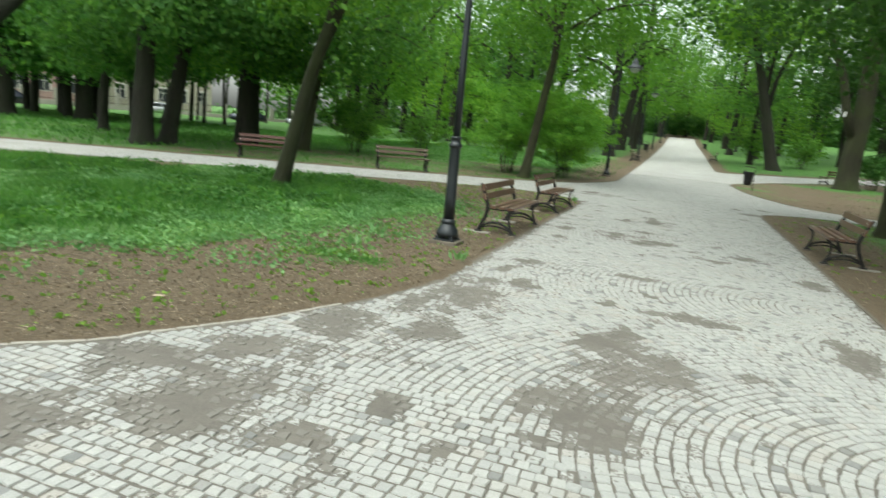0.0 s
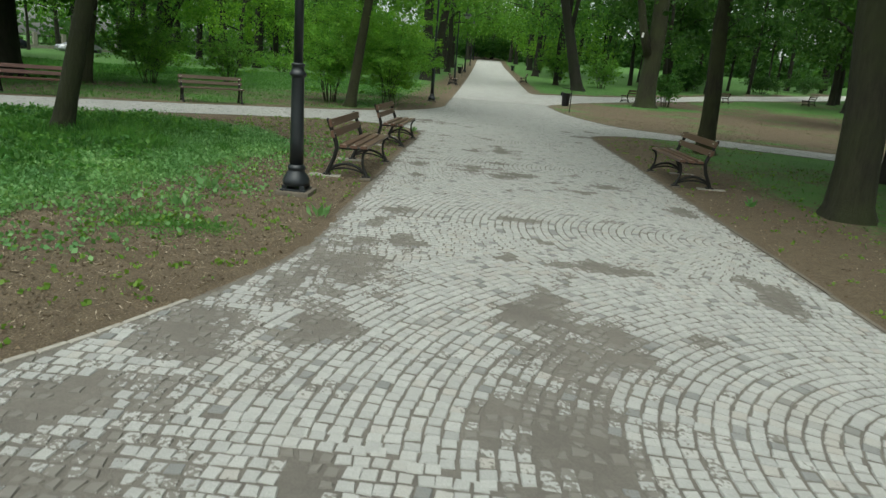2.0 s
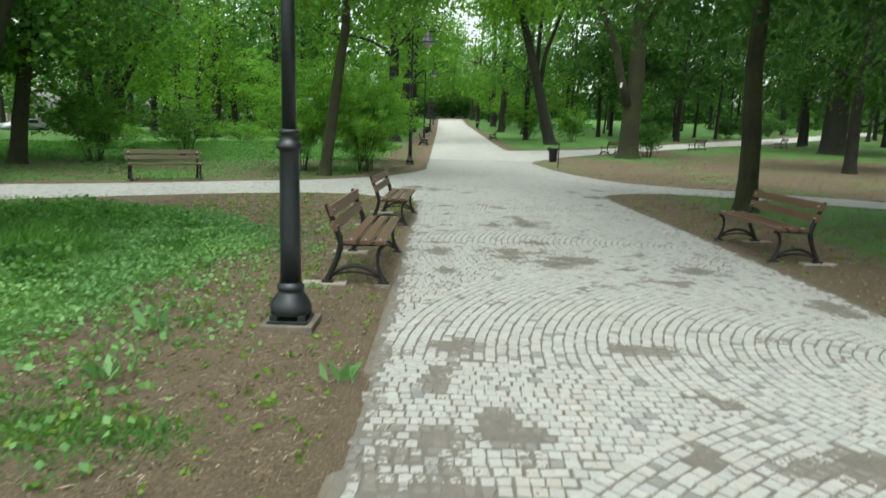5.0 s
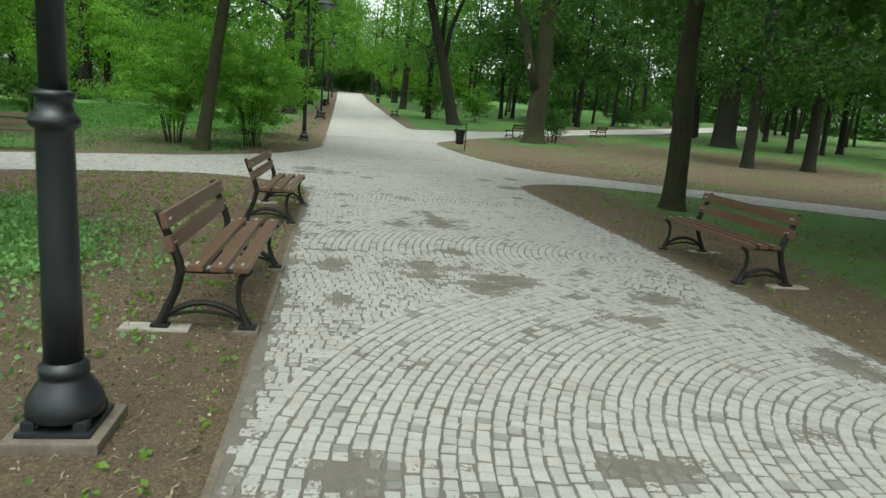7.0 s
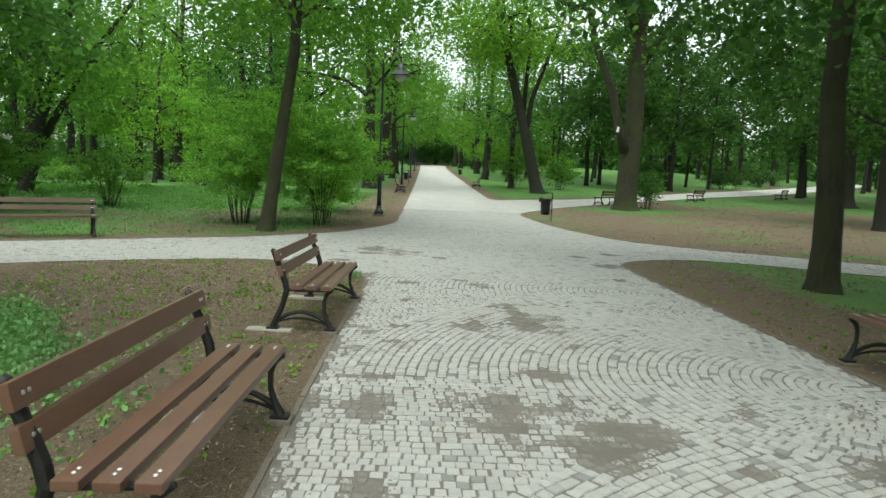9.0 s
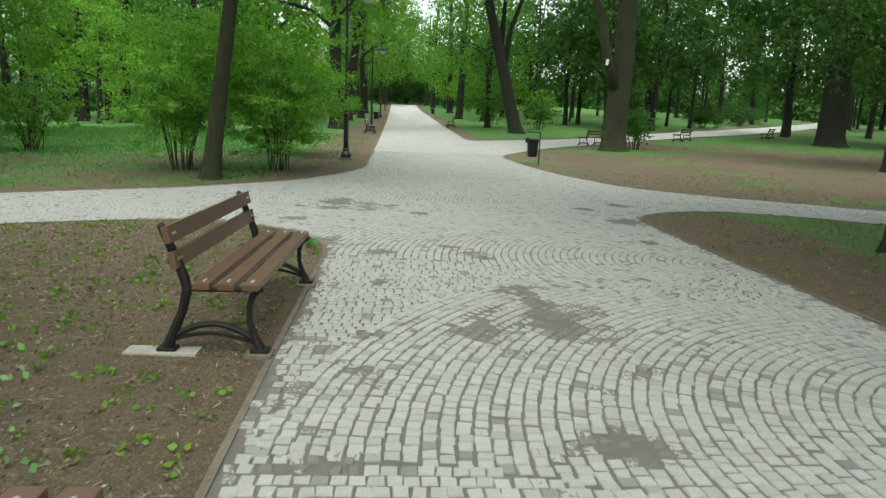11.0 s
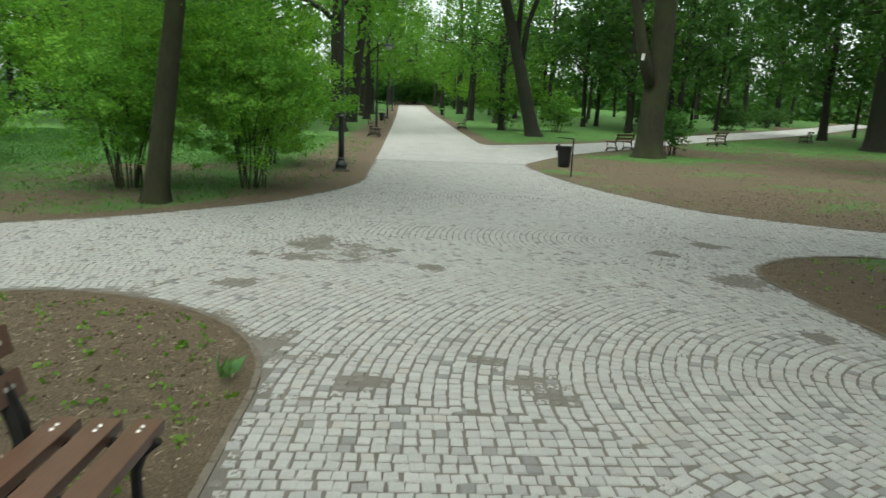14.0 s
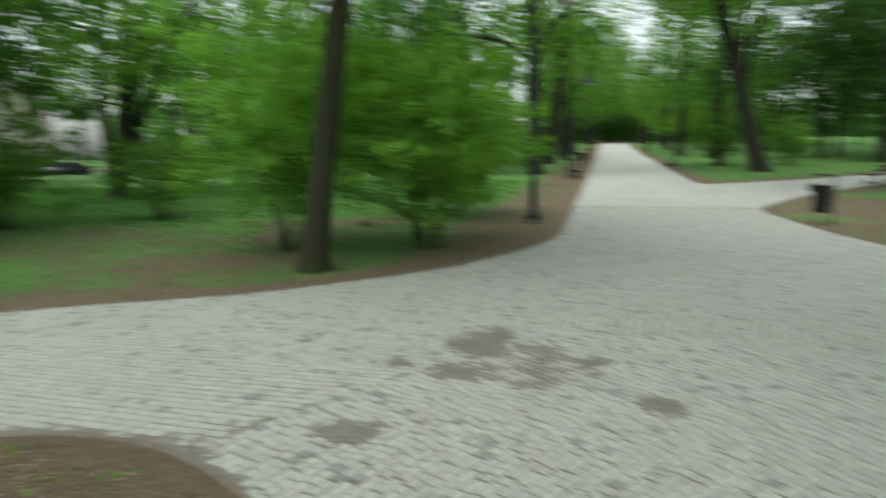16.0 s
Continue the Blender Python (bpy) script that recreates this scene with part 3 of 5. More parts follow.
# ---- street lamps ----
def build_lamp():
    root = thing("street_lamp", Matrix(), "tall dark cast iron park lamp on a concrete foot", "street lamp", "avenue lamps")
    bm = bmesh.new()
    box(bm, (-0.21, -0.21, -0.05), (0.21, 0.21, 0.05), 0.015)
    part("foot_slab", bm, M_EDGING, root, "square grey concrete foot")
    bm = bmesh.new()
    box(bm, (-0.16, -0.16, 0.05), (0.16, 0.16, 0.075), 0.006)
    for x in (-0.11, 0.11):
        for y in (-0.11, 0.11):
            box(bm, (x - 0.03, y - 0.03, 0.07), (x + 0.03, y + 0.03, 0.12), 0.006)
    part("anchor_plate", bm, M_LAMP, root)
    bm = bmesh.new()
    lathe(bm, [(0.12, 0.10), (0.165, 0.115), (0.168, 0.16), (0.158, 0.20), (0.13, 0.245), (0.105, 0.285), (0.098, 0.30), (0.108, 0.31), (0.108, 0.345), (0.094, 0.355), (0.088, 0.37)], 24)
    part("bell_base", bm, M_LAMP, root, smooth_faces=True)
    bm = bmesh.new()
    lathe(bm, [(0.085, 0.36), (0.082, 0.7), (0.078, 1.1), (0.076, 1.41), (0.082, 1.425), (0.10, 1.435), (0.103, 1.46), (0.088, 1.485), (0.074, 1.50), (0.07, 1.545), (0.084, 1.555), (0.084, 1.575), (0.062, 1.585)], 24)
    part("lower_shaft", bm, M_LAMP, root, smooth_faces=True)
    bm = bmesh.new()
    lathe(bm, [(0.056, 1.58), (0.052, 2.6), (0.048, 3.6), (0.043, 4.6), (0.038, 5.35), (0.05, 5.36), (0.05, 5.40), (0.03, 5.42)], 18)
    part("upper_shaft", bm, M_LAMP, root, smooth_faces=True)
    bm = bmesh.new()
    tube(bm, [(0, 0, 5.38), (0.0, 0, 5.62), (0.08, 0, 5.86), (0.27, 0, 6.0), (0.50, 0, 5.93), (0.62, 0, 5.74), (0.64, 0, 5.52)], (0.03, 0.027, 0.024, 0.022, 0.022, 0.022, 0.022), 10)
    part("arm", bm, M_LAMP, root, smooth_faces=True)
    bm = bmesh.new()
    lathe(bm, [(0.05, 5.56), (0.075, 5.55), (0.08, 5.46), (0.11, 5.44), (0.15, 5.36), (0.15, 5.28), (0.19, 5.25), (0.36, 5.13), (0.37, 5.10), (0.34, 5.105)], 24, (0.64, 0))
    part("lantern_hood", bm, M_LAMP, root, smooth_faces=True)
    bm = bmesh.new()
    lathe(bm, [(0.20, 5.11), (0.21, 5.06), (0.16, 4.96), (0.08, 4.90), (0.01, 4.885)], 20, (0.64, 0))
    part("globe", bm, M_GLOBE, root, "frosted glass globe", smooth_faces=True)
    return root


M_GLOBE, gt, gb = nodes("frosted_glass", 0.35)
gb.inputs["Base Color"].default_value = (0.75, 0.76, 0.75, 1)
gb.inputs["Transmission Weight"].default_value = 0.5
lamp = build_lamp()
lamp.matrix_basis = stand(-0.74, 2.24, 0, 0.01)
for x, y in ((-1.18, 25.6), (-1.5, 48.7), (-1.75, 72), (-2.0, 95), (-2.3, 117)):
    copy_thing(lamp, stand(x, y, 0, 0.01))


# ---- litter bins ----
def build_bin():
    root = thing("litter_bin", Matrix(), "black plastic litter bin hung on a steel post", "litter bin", "litter bins")
    bm = bmesh.new()
    tube(bm, [(0.24, 0, 0), (0.24, 0, 0.6), (0.24, 0, 1.10)], (0.022, 0.022, 0.022), 10)
    tube(bm, [(0.24, 0, 1.09), (0.1, 0, 1.10), (-0.22, 0, 1.115)], (0.016, 0.016, 0.016), 8)
    for z in (0.45, 0.8):
        tube(bm, [(0.24, 0, z), (0.17, 0, z)], (0.014, 0.014), 8)
    box(bm, (0.19, -0.05, -0.02), (0.29, 0.05, 0.015), 0.004)
    part("post", bm, M_IRON, root)
    bm = bmesh.new()
    lathe(bm, [(0.13, 0.27), (0.165, 0.29), (0.185, 0.55), (0.20, 0.84), (0.212, 0.85), (0.212, 0.875), (0.19, 0.88), (0.185, 0.84), (0.16, 0.32), (0.01, 0.31)], 20)
    part("bucket", bm, M_PLASTIC, root, smooth_faces=True)
    bm = bmesh.new()
    tube(bm, [(-0.15, 0.0, 0.85), (-0.20, 0.0, 0.90), (-0.215, 0.01, 0.87), (-0.225, 0.01, 0.74)], (0.05, 0.06, 0.05, 0.03), 8)
    part("bag", bm, M_PLASTIC, root, "crumpled black bin liner over the rim", smooth_faces=True)
    return root


litter_bin = build_bin()
litter_bin.matrix_basis = stand(5.1, 26.3, 0, 0.0)
for x, y in ((-1.75, 61), (3.95, 82)):
    copy_thing(litter_bin, stand(x, y, 0, 0.0))


# ---- trees ----
def bent(base, top, n, wob, rng):
    """A line from base to top that wanders."""
    a, b = Vector(base), Vector(top)
    out = []
    for k in range(n + 1):
        t = k / n
        q = a.lerp(b, t)
        if 0 < k < n:
            q += Vector((rng.uniform(-wob, wob), rng.uniform(-wob, wob), 0))
        out.append(q)
    return out


def build_tree(label, leaf, bark, dia, height, lean=(0, 0), bare=3.0, spread=4.0, leaves=5000, leaf_size=0.26, seed=1, limbs=8, extra=(), hang=0.5, wob=0.12, sections=12):
    """A trunk with root flare, limbs, and a crown of many single leaves in loose tufts."""
    rng, nr = random.Random(seed), np.random.default_rng(seed)
    root = thing("tree", Matrix(), label, "tree")
    bm = bmesh.new()
    r = dia / 2
    top = Vector((lean[0] * height, lean[1] * height, height))
    line = [Vector((0, 0, -0.15)), Vector((0, 0, 0.0)), Vector((lean[0] * 0.25, lean[1] * 0.25, 0.25)), Vector((lean[0] * 0.8, lean[1] * 0.8, 0.8))] + bent((lean[0] * 1.6, lean[1] * 1.6, 1.6), top, 7, wob, rng)
    rad = [r * 1.75, r * 1.55, r * 1.2, r * 1.05] + [r * (1 - 0.8 * k / 7) for k in range(8)]
    tube(bm, line, rad, sections)
    for v in bm.verts:
        a = math.atan2(v.co.y, v.co.x)
        if v.co.z < 0.6:
            f = 1 + 0.16 * math.sin(a * 5 + seed) * max(0.0, 0.6 - v.co.z)
            v.co.x *= f
            v.co.y *= f
    tips = []
    def limb(p, q, ra, level):
        pts = bent(p, q, 5, 0.16 * (q - p).length / 3, rng)
        for k, s in enumerate(pts):
            s.z += 0.10 * (q - p).length * math.sin(math.pi * k / 5)
        tube(bm, pts, [ra * (1 - 0.8 * k / 5) for k in range(6)], max(4, sections // 2), cap=False)
        tips.extend(pts[2:])
        if level:
            for k in (2, 3, 4):
                d = Vector((rng.uniform(-1, 1), rng.uniform(-1, 1), rng.uniform(-0.3, 0.6))).normalized()
                limb(pts[k], pts[k] + d * (q - p).length * rng.uniform(0.35, 0.6), ra * 0.4, level - 1)
    for k in range(limbs):
        t = (k + 0.3) / limbs
        i = 4 + t * 6.4
        p = line[int(i)].lerp(line[int(i) + 1], i - int(i))
        if p.z < bare * 0.85:
            p = line[4].lerp(line[-1], max(0.0, (bare - 1.6)) / (height - 1.6))
        a = k * 2.4 + rng.uniform(-0.5, 0.5)
        reach = spread * rng.uniform(0.6, 1.0) * (1 - 0.45 * t)
        limb(p, p + Vector((math.cos(a) * reach, math.sin(a) * reach, reach * rng.uniform(0.15, 0.7))), r * (0.42 - 0.2 * t), 1)
    for pts, ra in extra:
        tube(bm, [Vector(p) for p in pts], [ra * (1 - 0.7 * k / (len(pts) - 1)) for k in range(len(pts))], 8)
        tips.extend(Vector(p) for p in pts[2:])
    part("trunk", bm, bark, root, smooth_faces=True)
    if leaves:
        tip = np.array([tuple(p) for p in tips])
        tufts = max(40, leaves // 42)
        c = tip[nr.integers(0, len(tip), tufts)] + nr.normal(size=(tufts, 3)) * (spread * 0.16, spread * 0.16, spread * 0.13)
        u = nr.random(tufts) < 0.45
        ang, rr = nr.uniform(0, 6.283, tufts), spread * np.sqrt(nr.uniform(0.15, 1, tufts))
        zz = bare + (height * 1.05 - bare) * nr.beta(0.9, 2.0, tufts)
        lim = np.sqrt(np.clip(1 - ((zz - (bare + height) / 2) / ((height - bare) / 2 * 1.15)) ** 2, 0.08, 1))
        free = np.stack([np.cos(ang) * rr * lim + lean[0] * zz, np.sin(ang) * rr * lim + lean[1] * zz, zz], 1)
        c = np.where(u[:, None], free, c)
        pick = nr.integers(0, tufts, leaves)
        size = spread * 0.10
        pos = c[pick] + nr.normal(size=(leaves, 3)) * (size, size, size * 0.55)
        pos[:, 2] -= hang * np.abs(nr.normal(size=leaves)) * 0.5
        pos[:, 2] = np.maximum(pos[:, 2], bare * nr.uniform(0.62, 0.95, leaves))
        ob = new("crown", quads("crown", spray(pos, leaf_size, leaf_size * 0.62, 0.0, nr, 0.25), leaf, out=(pos - c[pick]) / size + (pos - (lean[0] * 6, lean[1] * 6, bare)) * (0.5, 0.5, 0.15) / spread + (0, 0, 0.45)))
        ob.parent = root
    return root


def plant(x, y, turn=0.0, size=1.0):
    return pose(x, y, float(rise(x, y)) - 0.02, 0, 0, turn) @ Matrix.Scale(size, 4)


# trees that stand by themselves
near = [
    (-6.17, 5.8, dict(label="slender grey-brown tree leaning and forked above the lawn", leaf=M_LEAF, bark=M_BARK, dia=0.32, height=9, lean=(0.26, 0.02), bare=4.3, spread=3.6, leaves=9000, leaf_size=0.15, seed=11,
                      extra=((((0.72, 0.06, 2.7), (1.25, 0.2, 4.0), (1.9, 0.5, 5.6), (2.7, 0.8, 7.4)), 0.10),))),
    (-3.63, 18.9, dict(label="slim dark maple leaning over a bright shrub", leaf=M_LEAF, bark=M_BARK_MOSSY, dia=0.36, height=12.5, lean=(0.14, 0.0), bare=5.6, spread=5.0, leaves=15000, leaf_size=0.17, seed=12, limbs=11, hang=0.8)),
    # right-hand crowns widened, largely out of view, to shade beds and paving
    (7.27, 11.9, dict(label="mossy green-brown tree beside a bench", leaf=M_LEAF_SHADED, bark=M_BARK_MOSSY, dia=0.41, height=13, lean=(-0.03, 0.0), bare=4.8, spread=6.4, leaves=17000, leaf_size=0.19, seed=13, hang=0.9)),
    (6.87, 3.9, dict(label="thick old tree with a scarred trunk", leaf=M_LEAF_SHADED, bark=M_BARK, dia=0.54, height=12, lean=(-0.06, 0.0), bare=5.2, spread=5.0, leaves=12000, leaf_size=0.18, seed=14)),
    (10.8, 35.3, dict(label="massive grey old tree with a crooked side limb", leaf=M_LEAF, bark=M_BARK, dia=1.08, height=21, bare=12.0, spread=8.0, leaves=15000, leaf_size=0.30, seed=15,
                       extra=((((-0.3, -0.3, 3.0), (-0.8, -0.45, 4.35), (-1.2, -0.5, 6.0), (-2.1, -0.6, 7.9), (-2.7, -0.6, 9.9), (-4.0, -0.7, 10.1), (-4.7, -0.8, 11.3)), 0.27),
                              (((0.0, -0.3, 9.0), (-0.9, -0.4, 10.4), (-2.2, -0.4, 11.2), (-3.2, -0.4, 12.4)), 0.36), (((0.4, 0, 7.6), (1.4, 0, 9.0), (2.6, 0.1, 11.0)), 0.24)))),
    (28.3, 45.4, dict(label="huge straight old tree with dark bark", leaf=M_LEAF_SHADED, bark=M_BARK_DARK, dia=1.6, height=20, bare=7.5, spread=9.0, leaves=12000, leaf_size=0.42, seed=16)),
    (18.9, 27.5, dict(label="dark straight tree in shade", leaf=M_LEAF_SHADED, bark=M_BARK_DARK, dia=0.5, height=13, bare=4.2, spread=4.5, leaves=9000, leaf_size=0.2, seed=17, hang=1.2)),
    (22.6, 28.2, dict(label="dark tree in shade behind another", leaf=M_LEAF_SHADED, bark=M_BARK_DARK, dia=0.55, height=13, bare=4.6, spread=4.5, leaves=8000, leaf_size=0.2, seed=18)),
    (8.6, 50.5, dict(label="leaning dark tree with spreading limbs", leaf=M_LEAF_BRIGHT, bark=M_BARK_DARK, dia=0.9, height=19, lean=(-0.27, 0.0), bare=10.5, spread=6.5, leaves=13500, leaf_size=0.25, seed=19, hang=1.6,
                     extra=((((-1.1, 0, 4.6), (-0.8, 0, 7.0), (0.4, 0, 10.5), (2.0, 0, 15.0)), 0.22), (((-1.4, 0, 6.0), (-1.2, 0.4, 9.0), (-0.9, 0.6, 13.0)), 0.2)))),
    (-10.9, -0.45, dict(label="dark tree leaning far over the lawn", leaf=M_LEAF_DARK, bark=M_BARK_DARK, dia=0.42, height=7.5, lean=(0.45, 0.75), bare=4.4, spread=3.0, leaves=3000, leaf_size=0.18, seed=30)),
    (-17.1, 12.75, dict(label="tall straight dark tree on mown grass", leaf=M_LEAF_DARK, bark=M_BARK_DARK, dia=0.78, height=14, bare=4.2, spread=5.9, leaves=11600, leaf_size=0.24, seed=20)),
    (-17.0, 13.9, dict(label="double-stemmed dark tree leaning aside", leaf=M_LEAF_DARK, bark=M_BARK_DARK, dia=0.62, height=13, lean=(0.12, 0.1), bare=4.0, spread=5.4, leaves=11600, leaf_size=0.24, seed=21)),
    (-33.0, 24.0, dict(label="broad old tree with flared roots", leaf=M_LEAF_DARK, bark=M_BARK_DARK, dia=1.0, height=15, bare=3.3, spread=6.4, leaves=11600, leaf_size=0.34, seed=22, hang=1.2)),
    (-23.4, 16.7, dict(label="thin dark tree on mown grass", leaf=M_LEAF_DARK, bark=M_BARK_DARK, dia=0.45, height=12, bare=3.3, spread=4.0, leaves=8000, leaf_size=0.27, seed=23, hang=1.2)),
    (-31.5, 29.5, dict(label="dark tree leaning towards its neighbour", leaf=M_LEAF_DARK, bark=M_BARK_DARK, dia=1.0, height=14, lean=(0.16, 0.1), bare=3.6, spread=5.9, leaves=11600, leaf_size=0.34, seed=24)),
    (-17.2, 19.2, dict(label="thick dark tree behind a bench", leaf=M_LEAF, bark=M_BARK_DARK, dia=1.05, height=14, bare=3.8, spread=5.9, leaves=13050, leaf_size=0.24, seed=25, hang=0.8)),
    (-35.3, 20.7, dict(label="dark old tree near the street", leaf=M_LEAF_DARK, bark=M_BARK_DARK, dia=0.9, height=14, bare=3.3, spread=5.9, leaves=11600, leaf_size=0.34, seed=26, hang=1.2)),
    (-14.2, 19.4, dict(label="slim dark tree behind a path", leaf=M_LEAF_DARK, bark=M_BARK, dia=0.5, height=12, lean=(0.1, 0.05), bare=3.6, spread=5.1, leaves=11600, leaf_size=0.24, seed=27)),
    (-17.5, 31.0, dict(label="many-stemmed tree fanning out", leaf=M_LEAF, bark=M_BARK_DARK, dia=0.6, height=13, lean=(0.28, 0.0), bare=5.0, spread=5.0, leaves=9000, leaf_size=0.22, seed=28, hang=1.4,
                       extra=((((0.2, 0, 0.5), (1.2, 0.2, 3.2), (3.0, 0.4, 6.4), (5.4, 0.4, 9.5)), 0.22), (((0.1, 0, 0.6), (0.7, -0.2, 3.6), (1.2, -0.3, 7.0), (2.2, -0.3, 11)), 0.2), (((-0.1, 0, 0.6), (-0.5, 0.2, 4), (-0.3, 0.3, 8), (0.1, 0.2, 12)), 0.2)))),
    (-4.3, 62.0, dict(label="dark tree with upright limbs beside the avenue", leaf=M_LEAF, bark=M_BARK_DARK, dia=0.9, height=18, lean=(0.1, 0.0), bare=8.5, spread=4.8, leaves=5500, leaf_size=0.25, seed=29, limbs=12)),
]
for x, y, spec in near:
    build_tree(**spec).matrix_basis = plant(x, y)

# woods: a few kinds, repeated
KINDS = [
    build_tree("leafy park tree of the woods behind", M_LEAF, M_BARK_DARK, 0.6, 15, (0.03, 0), 4.6, 5.0, 2900, 0.28, 41, 7, hang=1.3, sections=6),
    build_tree("leafy park tree of the woods behind", M_LEAF_DARK, M_BARK_DARK, 0.5, 16, (-0.04, 0.02), 4.8, 4.6, 2900, 0.28, 42, 7, hang=1.3, sections=6),
    build_tree("bright young leafy tree of the woods", M_LEAF_BRIGHT, M_BARK_DARK, 0.4, 12, (0.05, 0.02), 3.8, 4.2, 2900, 0.27, 43, 7, hang=1.3, sections=6),
    build_tree("tall thin dark tree of the woods", M_LEAF_SHADED, M_BARK_DARK, 0.34, 16, (0.02, 0.02), 6.0, 3.6, 2200, 0.36, 44, 6, sections=6),
    build_tree("tree of the dark woods, shade in its leaf colour", M_LEAF_SHADED, M_BARK_DARK, 0.45, 14, (0.03, 0.02), 4.2, 4.8, 2700, 0.35, 46, 6, hang=1.4, sections=6),
    build_tree("tall thin dark tree of the woods", M_LEAF_SHADED, M_BARK_DARK, 0.28, 15, (0.07, 0.0), 5.2, 3.4, 2200, 0.36, 45, 6, hang=1.2, sections=6),
]
used = [False] * len(KINDS)
wood_rng = random.Random(9)


def woods(n, xr, yr, kinds, gap=2.6, edge=2.2, keep=None):
    done = 0
    for _ in range(n * 30):
        if done >= n:
            break
        x, y = wood_rng.uniform(*xr), wood_rng.uniform(*yr)
        if on_path(np.array([x]), np.array([y]))[0] or off_edge(np.array([x]), np.array([y]))[0] < edge:
            continue
        if any(math.hypot(x - a, y - b) < gap for a, b in planted) or (keep and not keep(x, y)):
            continue
        planted.append((x, y))
        k = wood_rng.choice(kinds)
        m = plant(x, y, wood_rng.uniform(0, 360), wood_rng.uniform(0.8, 1.2))
        if used[k]:
            copy_thing(KINDS[k], m)
        else:
            KINDS[k].matrix_basis = m
            used[k] = True
        done += 1


planted = [(x, y) for x, y, s in near]
woods(5, (-46, -33), (24, 36), (1, 4), 3.6)
woods(15, (-34, -8), (48, 72), (0, 1, 2, 1), 3.2)
woods(10, (-60, -28), (52, 80), (0, 1, 3))
woods(8, (-46, -30), (30, 48), (3, 5), 3.0)
woods(12, (-40, -4.5), (62, 120), (0, 1, 4))
woods(6, (-8, -3.4), (46, 118), (0, 1), 5, 1.6)
woods(13, (5.2, 16), (57, 122), (0, 1, 2), 3.2, 1.6, lambda x, y: math.hypot(x - 8.6, y - 50.5) > 7)
woods(26, (14, 62), (58, 100), (4, 3, 3, 5, 3))
woods(16, (32, 70), (20, 60), (4, 4, 3, 5), 3.2, 3.0)
woods(18, (15, 60), (57, 90), (3, 5, 4, 3), 2.4)
woods(10, (34, 90), (30, 62), (4, 4, 3), 4.0, 3.0)
woods(5, (30, 48), (-12, 12), (0, 1), 4)
# mostly unseen trees, added to keep sky light off the right-hand beds
woods(9, (12.5, 30), (-10, 9), (4, 4), 3.6, 2.0)
# unseen trees behind the walk's start, added to close off the sky
woods(5, (-30, 40), (-50, -22), (0, 1), 5)
woods(8, (-4, 6), (126, 150), (0, 1), 1.5, 0.5)
woods(4, (-3.5, 5.5), (112, 126), (0, 1), 2.0, 0.4)
woods(5, (-60, -40), (-25, 2), (0, 1), 5)
woods(4, (-46, -33), (20, 36), (1, 4), 2.6)
woods(6, (-48, -37), (16, 34), (4,), 2.4)
# four more shade trees out of view, added to darken the right bed
woods(4, (10, 16), (0, 10), (4,), 3.0)


# ---- shrubs ----
def build_shrub(label, leaf, wide, high, leaves, size, seed, stems=14, low=0.32):
    rng, nr = random.Random(seed), np.random.default_rng(seed)
    root = thing("shrub", Matrix(), label, "shrub")
    bm = bmesh.new()
    tips = []
    for k in range(stems):
        a = k * 6.283 / stems + rng.uniform(-0.3, 0.3)
        r0, r1 = rng.uniform(0.05, 0.3), wide * rng.uniform(0.3, 0.85)
        h = high * rng.uniform(0.65, 0.95)
        pts = [Vector((math.cos(a) * (r0 + (r1 - r0) * t ** 1.4) + rng.uniform(-0.05, 0.05), math.sin(a) * (r0 + (r1 - r0) * t ** 1.4) + rng.uniform(-0.05, 0.05), -0.08 + h * t)) for t in (0, 0.2, 0.4, 0.6, 0.8, 1)]
        tube(bm, pts, (0.017, 0.015, 0.012, 0.009, 0.006, 0.003), 5)
        tips += pts[2:]
        for _ in range(2):
            p = pts[rng.randint(2, 4)]
            q = p + Vector((rng.uniform(-1, 1), rng.uniform(-1, 1), rng.uniform(0.2, 1))).normalized() * wide * 0.4
            tube(bm, [p, p.lerp(q, 0.5) + Vector((0, 0, 0.06)), q], (0.01, 0.007, 0.003), 4)
            tips += [p.lerp(q, 0.5), q]
    part("stem_clump", bm, M_BARK, root, "many thin grey-brown stems")
    tip = np.array([tuple(p) for p in tips])
    tufts = max(220, leaves // 85)
    c = tip[nr.integers(0, len(tip), tufts)] + nr.normal(size=(tufts, 3)) * wide * (0.26, 0.26, 0.2)
    ang, el = nr.uniform(0, 6.283, tufts), nr.uniform(-0.35, 1.0, tufts)
    rad = nr.uniform(0.55, 1.12, tufts) * (1 + 0.24 * np.sin(3 * ang + seed) * np.cos(4 * el + seed) + 0.10 * np.sin(7 * ang + 5 * el))
    shell = np.stack([np.cos(ang) * np.sqrt(1 - el ** 2 * 0.95) * wide * rad, np.sin(ang) * np.sqrt(1 - el ** 2 * 0.95) * wide * rad, high * 0.52 + el * high * 0.46 * rad], 1)
    c = np.where((nr.random(tufts) < 0.42)[:, None], shell, c)
    pick = nr.integers(0, tufts, leaves)
    pos = c[pick] + nr.normal(size=(leaves, 3)) * wide * (0.075, 0.075, 0.038) * np.exp(nr.normal(0, 0.45, (tufts, 1)))[pick]
    out = (pos - c[pick]) / (wide * 0.10) + (pos - (0, 0, high * 0.35)) * 1.2 / wide + (0, 0, 0.5)
    ok = pos[:, 2] > low * nr.uniform(0.1, 1.9, leaves) * np.clip(1.5 - np.hypot(pos[:, 0], pos[:, 1]) / wide, 0.4, 1.5)
    pos, out = pos[ok], out[ok]
    ob = new("foliage", quads("foliage", spray(pos, size, size * 0.5, 0.25, nr), leaf, out=out))
    ob.parent = root
    return root


